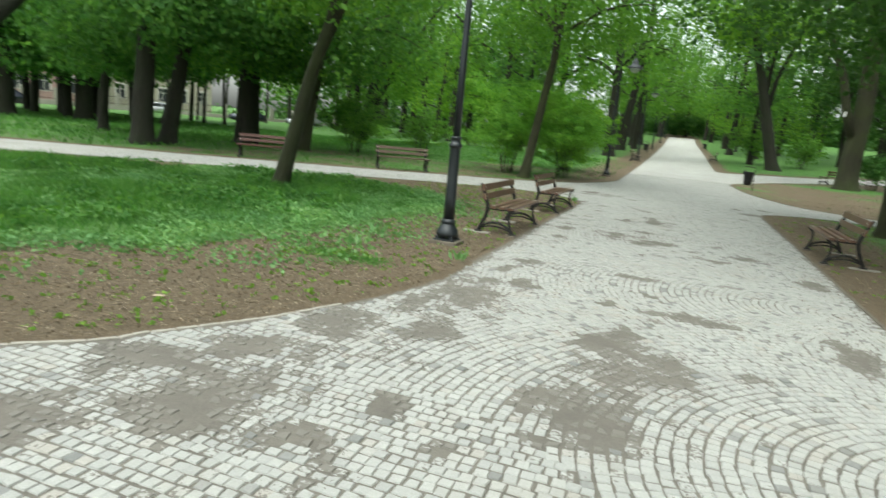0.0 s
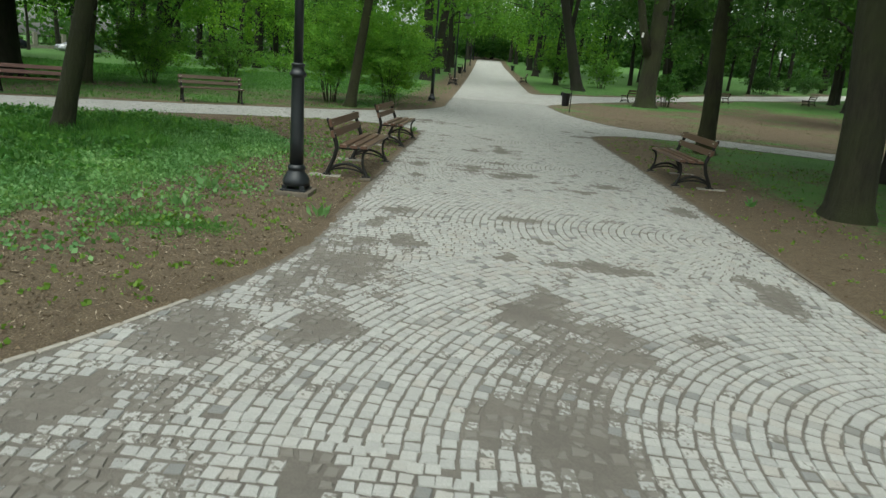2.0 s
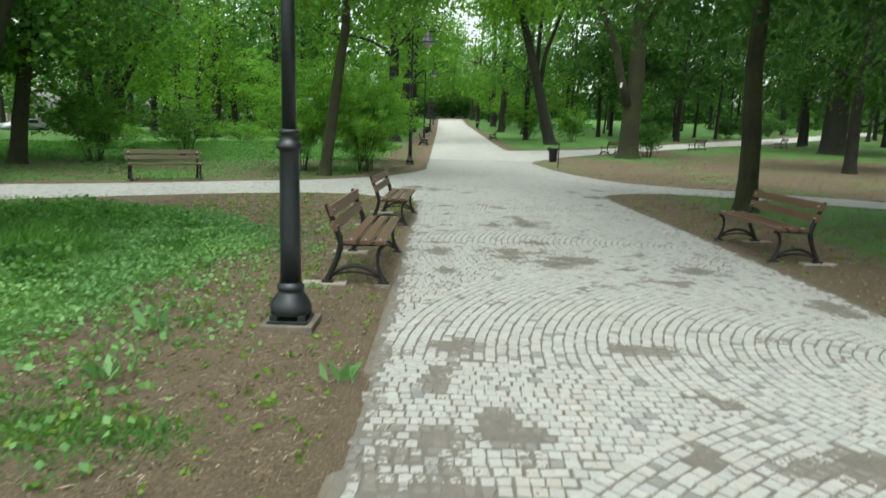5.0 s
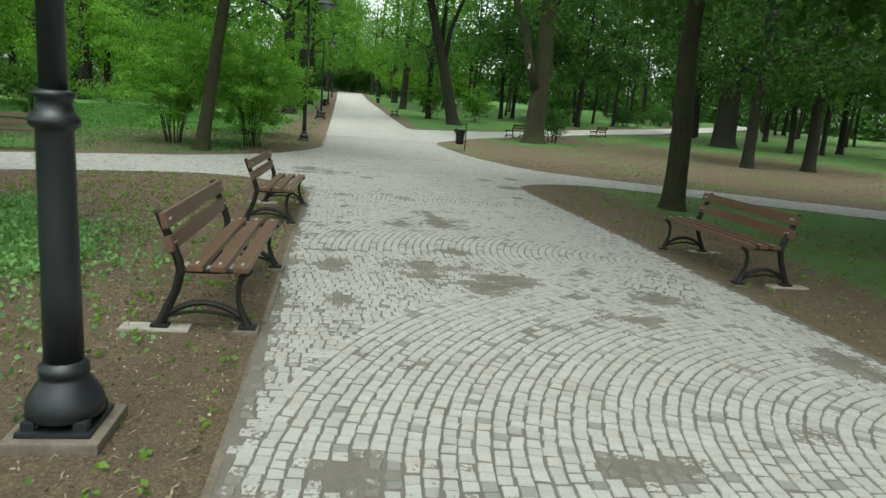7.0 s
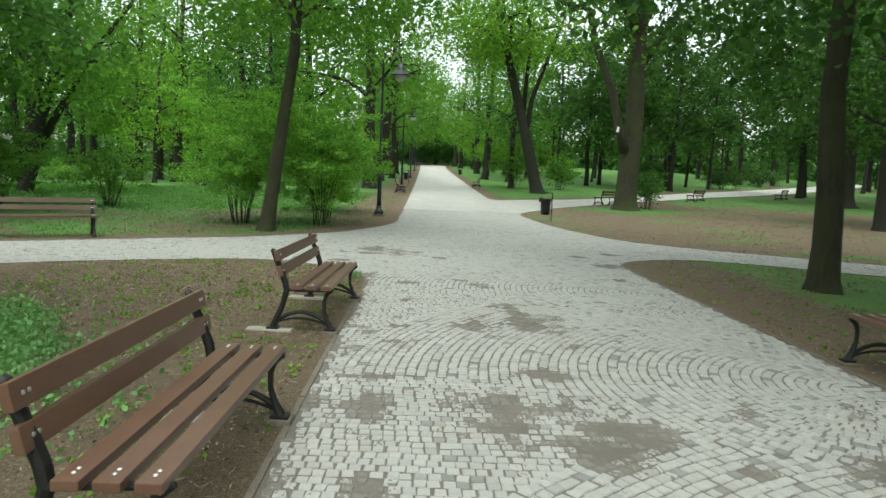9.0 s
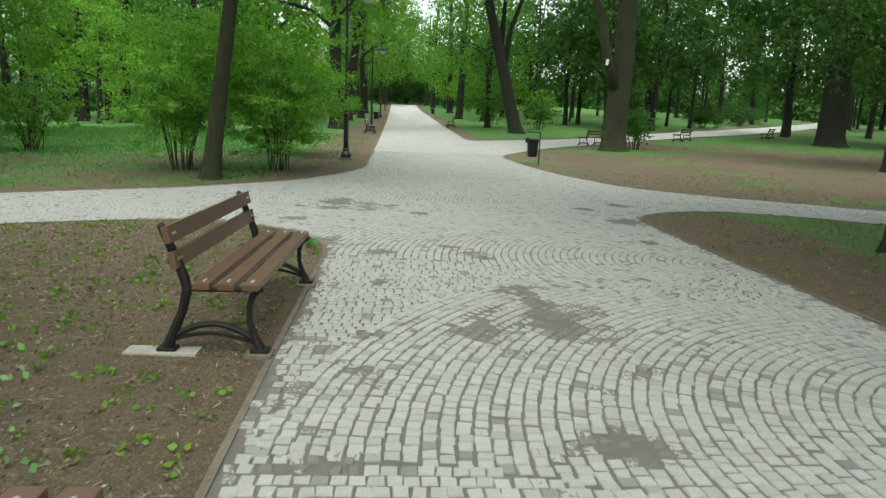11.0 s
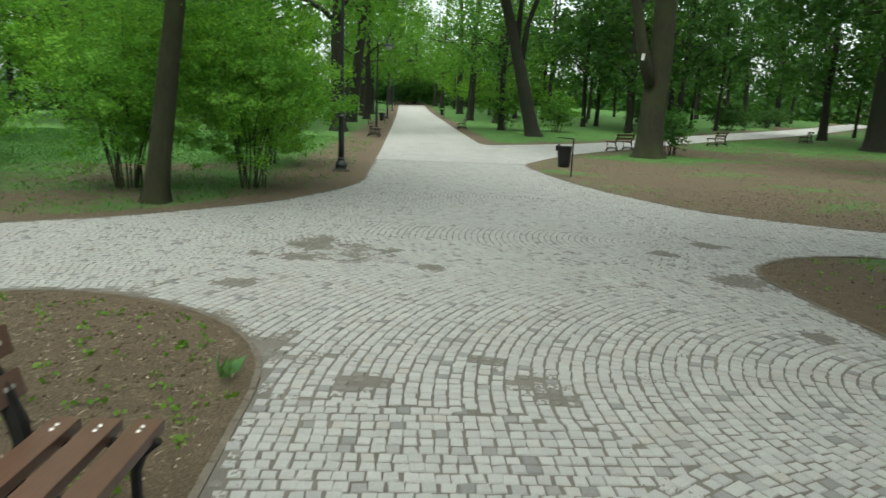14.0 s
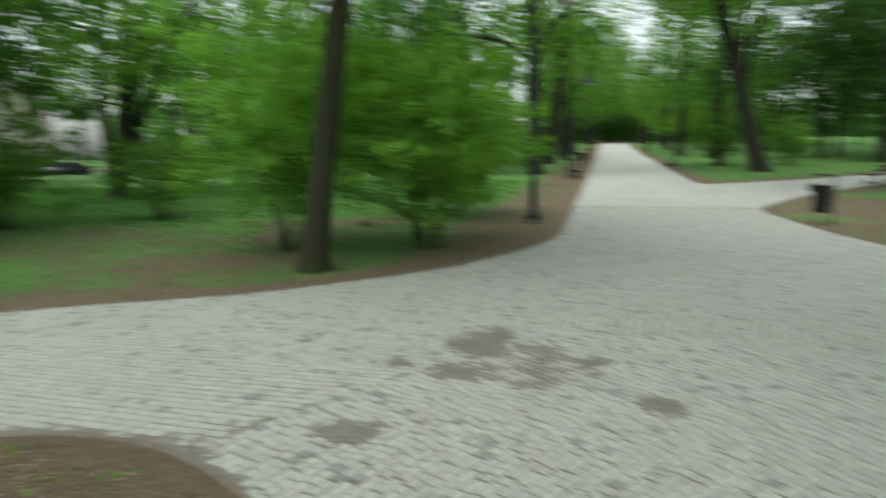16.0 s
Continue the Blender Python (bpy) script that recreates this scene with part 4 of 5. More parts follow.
for x, y, wide, high, n, seed, leaf, size in ((-4.85, 20.7, 1.7, 4.0, 46000, 61, M_BUSH, 0.066), (-2.6, 21.4, 1.75, 3.7, 46000, 62, M_BUSH, 0.066), (-3.4, 26.5, 1.9, 3.8, 9000, 63, M_LEAF_BRIGHT, 0.14),
                                              (-12.9, 22.0, 1.7, 2.9, 12000, 64, M_LEAF, 0.09), (-10.5, 24.5, 1.2, 2.4, 6000, 65, M_LEAF, 0.09), (12.5, 37.2, 0.9, 2.2, 4000, 66, M_LEAF_DARK, 0.12),
                                              (7.6, 58.6, 2.0, 4.0, 6000, 67, M_LEAF, 0.17), (11.5, 57.0, 1.6, 3.0, 4000, 68, M_LEAF, 0.17), (20.5, 62.0, 1.6, 2.0, 5000, 69, M_LEAF_SHADED, 0.15),
                                              (-14.0, 43.5, 1.9, 1.2, 5000, 70, M_LEAF, 0.13), (-23.5, 44.5, 2.0, 1.3, 5000, 71, M_LEAF, 0.13), (-6.4, 47.5, 1.8, 2.0, 5000, 72, M_LEAF, 0.13),
                                              (-0.5, 127.5, 2.8, 4.2, 5000, 73, M_LEAF_DARK, 0.3), (3.5, 128.0, 2.8, 4.5, 5000, 74, M_LEAF_DARK, 0.3), (-4.5, 126.0, 2.8, 4.0, 5000, 75, M_LEAF_DARK, 0.3),
                                              (31.0, 70.0, 2.0, 1.8, 5000, 76, M_LEAF_SHADED, 0.16), (39.0, 78.0, 2.4, 2.0, 5000, 77, M_LEAF_SHADED, 0.18), (24.0, 72.0, 2.2, 2.4, 5000, 78, M_LEAF_DARK, 0.18)):
    shrub = build_shrub("dense bright green shrub with many stems" if leaf is M_BUSH else "loose green shrub under the trees", leaf, wide, high, n, size, seed)
    shrub.matrix_basis = plant(x, y)


# woods far behind, all round
nr = np.random.default_rng(55)
belt = []
for x0, y0, x1, y1, n in ((-64, 88, -8, 128, 6500), (-8, 140, 10, 140, 3500), (10, 128, 60, 112, 11000), (60, 112, 108, 60, 11000), (100, 60, 80, -20, 7000), (-95, 10, -75, -40, 4000)):
    t = nr.random(n)
    x, y = x0 + (x1 - x0) * t + nr.normal(0, 3, n), y0 + (y1 - y0) * t + nr.normal(0, 3, n)
    top = 6.0 + 2.2 * np.sin(x * 0.31 + y * 0.17) + 2.0 * np.sin(x * 0.83 - y * 0.6 + 1)
    belt.append(np.stack([x, y, rise(x, y) + top * nr.beta(1.0, 1.3, n)], 1))
belt = np.concatenate(belt)
tagged(new("far_woods", quads("far_woods", spray(belt, 1.0, 0.62, 0.0, nr, 0.3), M_LEAF_SHADED)), "dense green woods far behind the park", "woods", kind="stuff")


# ---- grass, weeds and litter ----
def scatter(n, xr, yr, want, seed):
    """Random spots beside the paving; want: the turf that a spot needs."""
    nr = np.random.default_rng(seed)
    x, y = nr.uniform(*xr, n), nr.uniform(*yr, n)
    e = off_edge(x, y)
    ok = ~on_path(x, y) & (e > 0.10)
    x, y, e = x[ok], y[ok], e[ok]
    t = turf_amount(x, y, e)
    ok = want(t, x, y, nr.random(len(x)))
    x, y, e = x[ok], y[ok], e[ok]
    return np.stack([x, y, soil_z(x, y, e) - 0.012], 1), nr


def stuff(name, verts, material, label, category):
    tagged(new(name, quads(name, verts, material)), label, category, kind="stuff")


p, nr = scatter(140000, (-14, -1.5), (-4, 12.5), lambda t, x, y, r: (t > 0.5) & (r < (t - 0.35) * np.where(x > lawn_line(y) - 1.6, 0.6, 1.4) * (1 + 0.35 * wave(1.4 * x + 2, 1.6 * y))), 21)
tall = np.clip(0.15 + 0.13 * wave(0.8 * p[:, 0] + 1, 0.9 * p[:, 1]) + 0.05 * wave(3.1 * p[:, 0], 2.7 * p[:, 1]), 0.05, 0.30)[:, None]
stuff("grass", spray(p, tall, 0.012, 0.8, nr), M_LAWN, "long fresh green grass of the lawn", "grass")
p, nr = scatter(185000, (-10, -0.6), (-4, 12.8), lambda t, x, y, r: (r < np.where(t > 0.24 + 0.1 * wave(3.3 * x + 1, 3.7 * y), np.clip(0.95 - 0.6 * np.abs(t - 0.62) - 0.75 * ease((t - 0.8) / 0.15) * (wave(0.9 * x + 4, 1.3 * y) < 0.02), 0, 1), np.where(y > 2.5, 0.2, 0.55) * np.clip((lawn_line(y) + 2.3 - x) / 2.3, 0, 1) ** 1.8 * (wave(2.1 * x, 2.3 * y) > -0.15))), 22)
p[:, 2] += nr.uniform(0.02, 0.11, len(p)) + 0.02 * wave(4.1 * p[:, 0], 4.4 * p[:, 1])
stuff("ground_cover", spray(p, (0.046 + 0.018 * wave(2.3 * p[:, 0], 2.1 * p[:, 1]))[:, None], 0.038, 0.0, nr), M_COVER, "low leafy ground cover at the lawn's edge", "ground cover")
p, nr = scatter(130000, (-24, -0.8), (13, 42), lambda t, x, y, r: (t > 0.3) & (r < t - 0.15), 23)
stuff("grass", spray(p, 0.085, 0.018, 0.6, nr), M_GRASS, "green grass under park trees", "grass")
p, nr = scatter(60000, (4.8, 34), (-2, 56), lambda t, x, y, r: (t > 0.28) & (r < (t - 0.12) * 0.9), 24)
stuff("grass", spray(p, 0.075, 0.015, 0.6, nr), M_GRASS, "sparse green grass between paths", "grass")
p, nr = scatter(26000, (-46, -16), (4, 38), lambda t, x, y, r: r < t, 25)
stuff("grass", spray(p, 0.18, 0.06, 0.75, nr), M_GRASS, "shaded green grass under old trees", "grass")


def seedlings(n, xr, yr, seed, label):
    p, nr = scatter(n, xr, yr, lambda t, x, y, r: t < 0.6, seed)
    k = nr.integers(2, 8, len(p))
    c = np.repeat(p, k, 0)
    c = c + nr.normal(size=c.shape) * (0.028, 0.028, 0.0)
    c[:, 2] += nr.uniform(0.01, 0.05, len(c))
    stuff("seedlings", spray(c, 0.041, 0.032, 0.1, nr), M_SEEDLING, label, "seedlings")


# broad-leaved clumps among the grass
nr = np.random.default_rng(27)
c = np.repeat(np.stack([nr.uniform(-11, -3.2, 420), nr.uniform(-3.5, 9.5, 420)], 1), 34, 0)
c = c[(turf_amount(c[:, 0], c[:, 1], off_edge(c[:, 0], c[:, 1])) > 0.75) & ~on_path(c[:, 0], c[:, 1]) & (wave(0.8 * c[:, 0] + 1, 0.9 * c[:, 1] + 2) > 0.0)]
c = c + nr.normal(0, 0.11, c.shape)
c = np.concatenate([c, (soil_z(c[:, 0], c[:, 1], off_edge(c[:, 0], c[:, 1])) + nr.uniform(0.04, 0.22, len(c)))[:, None]], 1)
stuff("broad_weeds", spray(c, 0.085, 0.05, 0.15, nr, 0.3), M_LAWN, "clumps of broad-leaved weeds in the lawn", "weeds")
seedlings(1600, (-5, 0), (-4, 13), 31, "light green seedlings on bare earth")
seedlings(600, (4.8, 10), (-2, 16), 32, "light green seedlings on shaded earth")
# a green tuft on the bare earth
nr = np.random.default_rng(33)
c = np.concatenate([np.stack([nr.normal(x, r, n), nr.normal(y, r * 0.7, n)], 1) for x, y, r, n in ((-1.62, 0.3, 0.22, 1700), (-1.05, 0.25, 0.16, 900), (-1.35, 0.1, 0.3, 900), (-2.3, 0.7, 0.15, 300))])
c = np.concatenate([c, (soil_z(c[:, 0], c[:, 1], off_edge(c[:, 0], c[:, 1])) - 0.01)[:, None]], 1)
stuff("grass_tuft", spray(c, 0.085, 0.016, 0.45, nr), M_GRASS, "small tuft of fresh grass on bare earth", "grass")
# broad upright leaves of a dock plant
for x, y, n in ((-1.58, 0.95, 10), (-1.72, 2.0, 8), (-1.9, 3.3, 8), (-2.6, 0.4, 8), (-0.12, 1.0, 5), (-0.35, 11.3, 7), (5.6, 4.2, 8)):
    nr = np.random.default_rng(int(abs(x * 100 + y * 10)))
    ob = thing("dock_plant", stand(x, y, 0, 0.025), "broad-leaved green weed on bare earth", "weed", "broad-leaved weeds")
    c = np.stack([nr.normal(0, 0.035, n), nr.normal(0, 0.035, n), np.zeros(n)], 1)
    leaf = new("leaf_rosette", quads("leaf_rosette", spray(c, 0.16, 0.055, 0.6, nr), M_COVER))
    leaf.parent = ob
# crumbs of earth
for n, xr, yr, seed, size in ((46000, (-5.5, 0), (-4.5, 13.2), 36, 0.03), (14000, (4.8, 12), (-3, 24), 37, 0.04)):
    p, nr = scatter(n, xr, yr, lambda t, x, y, r: t < 0.6, seed)
    p[:, 2] += 0.010
    stuff("soil_crumbs", spray(p, size, size * 0.8, 0.0, nr), M_CRUMB, "loose crumbs of brown earth", "soil")
p, nr = scatter(900, (-5, 0), (-4.5, 13), lambda t, x, y, r: t < 0.6, 39)
p[:, 2] += 0.018
d = spray(p, 0.11, 0.009, 0.0, nr)
d[:, 2] = np.repeat(p[:, 2], 4) + (d[:, 2] - np.repeat(p[:, 2], 4)) * 0.12
stuff("twigs", d, M_BARK, "thin dry twigs lying on the earth", "twigs")
p, nr = scatter(5200, (-5, 0), (-4.5, 13), lambda t, x, y, r: t < 0.6, 40)
p[:, 2] += 0.02
d = spray(p, 0.075, 0.007, 0.0, nr)
d[:, 2] = np.repeat(p[:, 2], 4) + (d[:, 2] - np.repeat(p[:, 2], 4)) * 0.2
stuff("dry_stalks", d, M_DEAD, "short dry pale stalks lying on the earth", "litter")
# litter of dry scraps and pebbles
p, nr = scatter(9000, (-5, 0), (-4, 13), lambda t, x, y, r: (t < 0.55) & (r < 0.35 + 0.5 * (wave(1.1 * x, 1.3 * y) > 0)), 34)
p[:, 2] += 0.014
stuff("leaf_litter", spray(p, 0.022, 0.012, 0.0, nr), M_DEAD, "dry scraps and small stones on the earth", "litter")
p, nr = scatter(3000, (4.8, 12), (-3, 24), lambda t, x, y, r: t < 0.55, 35)
p[:, 2] += 0.014
stuff("leaf_litter", spray(p, 0.026, 0.016, 0.0, nr), M_DEAD, "dry scraps on shaded earth", "litter")
p, nr = scatter(9000, (5, 34), (16, 50), lambda t, x, y, r: t < 0.7, 38)
p[:, 2] += 0.02
stuff("leaf_litter", spray(p, 0.04, 0.028, 0.0, nr), M_CRUMB, "brown leaf litter on bare earth under old trees", "litter")
bm = bmesh.new()
vs = [bm.verts.new(v) for v in ((-0.07, 0, 0.012), (-0.03, 0.035, 0.02), (0.02, 0.03, 0.012), (0.07, 0.01, 0.022), (0.03, -0.035, 0.014), (-0.035, -0.03, 0.024), (0, 0, 0.03))]
for k in range(6):
    bm.faces.new((vs[k], vs[6], vs[(k + 1) % 6]))
leaf = part("dead_leaf", bm, M_DEAD, None)
leaf.matrix_basis = stand(-1.72, -2.48, 30, 0.0)
tagged(leaf, "single dry pale brown leaf on the earth", "leaf")

# a white plate on the old tree
bm = bmesh.new()
box(bm, (-0.06, -0.015, -0.13), (0.06, 0.015, 0.13), 0.005, Matrix.Rotation(radians(8), 4, "Y"))
plate = part("sign_plate", bm, M_WHITE, None)
plate.matrix_basis = pose(9.93, 34.55, 4.4)
tagged(plate, "small white plate fixed to a tree limb", "sign")


# ---- street, fence, cars and houses behind the trees ----
def build_house(m, wall, width, storeys, label):
    root = thing("apartment_house", m, label, "house")
    h = storeys * 3.4 + 1.0
    cols = int(width // 2.6)
    xs = [-width / 2] + [v for k in range(cols) for v in ((k + 0.5) * width / cols - width / 2 - 0.6, (k + 0.5) * width / cols - width / 2 + 0.6)] + [width / 2]
    zs = [0.0] + [v for s in range(storeys) for v in (1.6 + s * 3.4, 3.5 + s * 3.4)] + [h]
    bm = bmesh.new()
    grid = {(i, j, y): bm.verts.new((x, y, z)) for i, x in enumerate(xs) for j, z in enumerate(zs) for y in (0.0, 0.4)}
    for i in range(len(xs) - 1):
        for j in range(len(zs) - 1):
            ring = [(i, j), (i + 1, j), (i + 1, j + 1), (i, j + 1)]
            if i % 2 and j % 2:
                for p, q in zip(ring, ring[1:] + ring[:1]):
                    bm.faces.new((grid[(*p, 0.0)], grid[(*p, 0.4)], grid[(*q, 0.4)], grid[(*q, 0.0)]))
            else:
                bm.faces.new([grid[(*p, 0.0)] for p in ring])
    n, k = len(xs) - 1, len(zs) - 1
    back = {p: bm.verts.new((xs[p[0]], 9.0, zs[p[1]])) for p in ((0, 0), (n, 0), (n, k), (0, k))}
    bm.faces.new([back[p] for p in ((0, 0), (0, k), (n, k), (n, 0))])
    bm.faces.new([grid[(0, j, 0.0)] for j in range(k + 1)] + [back[(0, k)], back[(0, 0)]])
    bm.faces.new([grid[(n, j, 0.0)] for j in range(k + 1)] + [back[(n, k)], back[(n, 0)]])
    bm.faces.new([grid[(i, k, 0.0)] for i in range(n + 1)] + [back[(n, k)], back[(0, k)]])
    part("wall", bm, wall, root)
    bm = bmesh.new()
    box(bm, (-width / 2 - 0.3, -0.35, h - 0.3), (width / 2 + 0.3, 9.3, h + 0.15), 0.05)
    part("cornice", bm, M_STUCCO, root)
    for i in range(1, len(xs) - 1, 2):
        for j in range(1, len(zs) - 1, 2):
            x0, x1, z0, z1 = xs[i], xs[i + 1], zs[j], zs[j + 1]
            bm = bmesh.new()
            box(bm, (x0 + 0.002, 0.24, z0 + 0.002), (x1 - 0.002, 0.26, z1 - 0.002))
            w = part("window", bm, M_PANE, root, "dark window with a pale surround")
            for name, lo, hi in (("sill", (x0 - 0.1, -0.08, z0 - 0.1), (x1 + 0.1, 0.2, z0)), ("lintel", (x0 - 0.2, -0.10, z1), (x1 + 0.2, -0.002, z1 + 0.22)), ("mullion", (x0 + 0.56, 0.16, z0), (x0 + 0.64, 0.22, z1)),
                                 ("transom", (x0, 0.13, z0 + 1.2), (x1, 0.19, z0 + 1.28)), ("jamb", (x0 - 0.15, -0.06, z0), (x0, -0.002, z1)), ("jamb", (x1, -0.06, z0), (x1 + 0.15, -0.002, z1))):
                bm = bmesh.new()
                box(bm, lo, hi)
                part(name, bm, M_STUCCO, w)


M_STUCCO = plain("pale_stucco", (0.46, 0.43, 0.39), (0.56, 0.53, 0.49), 0.9, 8)
M_PINK = plain("pink_plaster", (0.28, 0.17, 0.16), (0.36, 0.23, 0.21), 0.9, 6)
M_YELLOW = plain("ochre_plaster", (0.27, 0.24, 0.19), (0.34, 0.31, 0.25), 0.9, 6)
M_PANE = plain("dark_window_glass", (0.03, 0.035, 0.04), (0.06, 0.065, 0.07), 0.08, 3, bumps=0.0)
M_ROAD = plain("pale_gravel_road", (0.36, 0.35, 0.32), (0.48, 0.47, 0.44), 0.95, 20)
M_PAINT_A = plain("silver_car_paint", (0.42, 0.43, 0.45), (0.48, 0.49, 0.5), 0.25, 3, 0.6, 0.0)
M_PAINT_B = plain("dark_car_paint", (0.03, 0.035, 0.05), (0.04, 0.045, 0.06), 0.2, 3, 0.4, 0.0)
M_RUBBER = plain("tyre_rubber", (0.012, 0.012, 0.012), (0.025, 0.025, 0.025), 0.8, 30)
STREET = pose(-52, 38, 0.03, 0, 0, 57)
bm = bmesh.new()
box(bm, (-60, -2.2, -0.3), (60, 2.2, 0.06))
road = part("road", bm, M_ROAD, None)
road.matrix_basis = STREET
tagged(road, "pale street behind the park trees", "road", kind="structure")
build_house(STREET @ Matrix.Translation((-4, 30, 0)), M_PINK, 20, 3, "pink plastered apartment house behind a fence")
build_house(STREET @ Matrix.Translation((17, 40, 0)), M_YELLOW, 18, 3, "ochre plastered apartment house behind a fence")
fence = thing("fence", STREET @ Matrix.Translation((0, 12, 0)), "low dark wall with iron railings along the street", "fence")
bm = bmesh.new()
box(bm, (-50, -0.15, -0.1), (34, 0.15, 0.7), 0.03)
part("plinth", bm, M_KERB, fence)
for k in range(29):
    bm = bmesh.new()
    box(bm, (-50 + 3 * k - 0.2, -0.2, 0.7), (-50 + 3 * k + 0.2, 0.2, 2.0), 0.03)
    part("post", bm, M_KERB, fence)
bm = bmesh.new()
for k in range(280):
    box(bm, (-50 + 0.3 * k - 0.012, -0.012, 0.7), (-50 + 0.3 * k + 0.012, 0.012, 1.75))
box(bm, (-50, -0.02, 0.85), (34, 0.02, 0.9))
box(bm, (-50, -0.02, 1.6), (34, 0.02, 1.65))
part("railing", bm, M_IRON, fence)


def build_car(paint, label):
    root = thing("car", Matrix(), label, "car", "parked cars")
    bm = bmesh.new()
    prof = [(-2.1, 0.35), (-2.15, 0.7), (-1.95, 0.95), (-1.2, 1.02), (-0.6, 1.45), (0.9, 1.48), (1.6, 1.05), (2.05, 0.95), (2.12, 0.6), (2.05, 0.35)]
    a = [bm.verts.new((x, -0.82 + 0.1 * (z > 1.2), z)) for x, z in prof]
    b = [bm.verts.new((x, 0.82 - 0.1 * (z > 1.2), z)) for x, z in prof]
    bm.faces.new(a)
    bm.faces.new(b[::-1])
    for k in range(len(prof)):
        j = (k + 1) % len(prof)
        bm.faces.new((a[k], b[k], b[j], a[j]))
    bmesh.ops.bevel(bm, geom=bm.edges[:], offset=0.05, segments=2, affect="EDGES")
    body = part("body", bm, paint, root, smooth_faces=True)
    for y in (-0.80, 0.80):
        for x0, x1 in ((-0.85, 0.1), (0.18, 1.0)):
            bm = bmesh.new()
            box(bm, (x0, y - 0.02, 1.05), (x1, y + 0.02, 1.36), 0.01)
            part("side_window", bm, M_PANE, body)
    for x in (-1.3, 1.3):
        for y in (-0.78, 0.78):
            bm = bmesh.new()
            tube(bm, [(x, y - 0.1, 0.31), (x, y + 0.1, 0.31)], (0.31, 0.31), 16)
            part("wheel", bm, M_RUBBER, root)
    return root


car = build_car(M_PAINT_A, "silver parked car on the street")
car.matrix_basis = STREET @ Matrix.Translation((10, 6.5, 0.0))
copy_thing(car, STREET @ Matrix.Translation((27, 6.5, 0)))
dark_car = build_car(M_PAINT_B, "dark parked car on the street")
dark_car.matrix_basis = STREET @ Matrix.Translation((-4, 6.5, 0))
copy_thing(dark_car, STREET @ Matrix.Translation((20, 6.7, 0)))


# ---- setts ----
PATCHES = [(0.66, -1.85, 0.28, 0.44), (0.62, -0.66, 0.40, 0.42), (0.85, 0.46, 0.19, 0.32), (2.05, -1.25, 0.24, 0.29), (2.15, -0.85, 0.14, 0.29), (2.54, -1.52, 0.21, 0.33), (2.59, -1.94, 0.19, 0.19), (2.17, -3.00, 0.30, 0.36),
           (1.75, -2.83, 0.15, 0.37), (1.86, -3.35, 0.16, 0.11), (0.96, -3.41, 0.17, 0.18), (-0.12, -2.08, 0.31, 0.52), (-0.30, -3.06, 0.36, 0.32), (-0.01, -4.06, 0.32, 0.34), (0.74, -4.05, 0.24, 0.19), (1.45, -3.81, 0.12, 0.11)]
PATCHES += [(2.75, 0.16, 0.45, 0.20), (4.19, -0.23, 0.22, 0.5), (3.38, -3.47, 0.25, 0.15), (0.48, 0.37, 0.15, 0.22), (0.47, 1.26, 0.13, 0.30), (0.65, 1.85, 0.23, 0.26), (0.50, -0.30, 0.41, 0.28), (0.67, -0.71, 0.22, 0.26), (0.15, -0.96, 0.14, 0.19),
            (2.30, 0.92, 0.09, 0.12), (2.06, 1.93, 0.31, 0.13), (1.92, 0.23, 0.11, 0.12), (-0.8, -3.6, 0.5, 0.3), (-0.75, -4.7, 0.5, 0.4)]
PATCHES += [(1.37, 6.01, 0.19, 0.30), (2.19, 5.55, 0.36, 0.28), (1.89, 5.22, 0.37, 0.30), (1.38, 5.64, 0.22, 0.22), (3.62, 5.03, 0.34, 0.26), (2.75, 4.97, 0.13, 0.15), (0.41, 5.88, 0.18, 0.30), (0.50, 4.62, 0.14, 0.22), (0.39, 6.60, 0.23, 0.14),
            (1.91, 8.83, 0.30, 0.40), (1.84, 6.76, 0.39, 0.14), (2.00, 3.91, 0.10, 0.09), (4.4, 3.4, 0.18, 0.4), (3.1, 4.3, 0.25, 0.12)]
PATCHES += [(1.68, 9.68, 0.31, 0.20), (1.91, 9.37, 0.15, 0.34), (1.50, 11.40, 0.18, 0.12), (-0.46, 15.86, 0.31, 0.55), (1.00, 14.62, 0.20, 0.22), (1.31, 8.68, 0.21, 0.30), (1.74, 8.70, 0.21, 0.22), (0.49, 9.86, 0.11, 0.18),
            (0.76, 8.58, 0.09, 0.12), (0.44, 8.40, 0.11, 0.11)]
PATCHES += [(-0.48, 14.95, 0.25, 0.18), (-1.01, 15.13, 0.14, 0.14), (0.48, 15.41, 0.18, 0.22), (4.06, 15.78, 0.24, 0.22), (4.97, 16.53, 0.31, 0.28), (4.42, 14.36, 0.30, 0.34), (-0.95, 13.73, 0.22, 0.22), (0.50, 11.39, 0.18, 0.13),
            (1.63, 11.18, 0.13, 0.18), (1.28, 11.77, 0.08, 0.14), (4.08, 12.45, 0.18, 0.14), (-0.16, 12.01, 0.13, 0.34), (6.32, 23.16, 0.5, 0.7)]


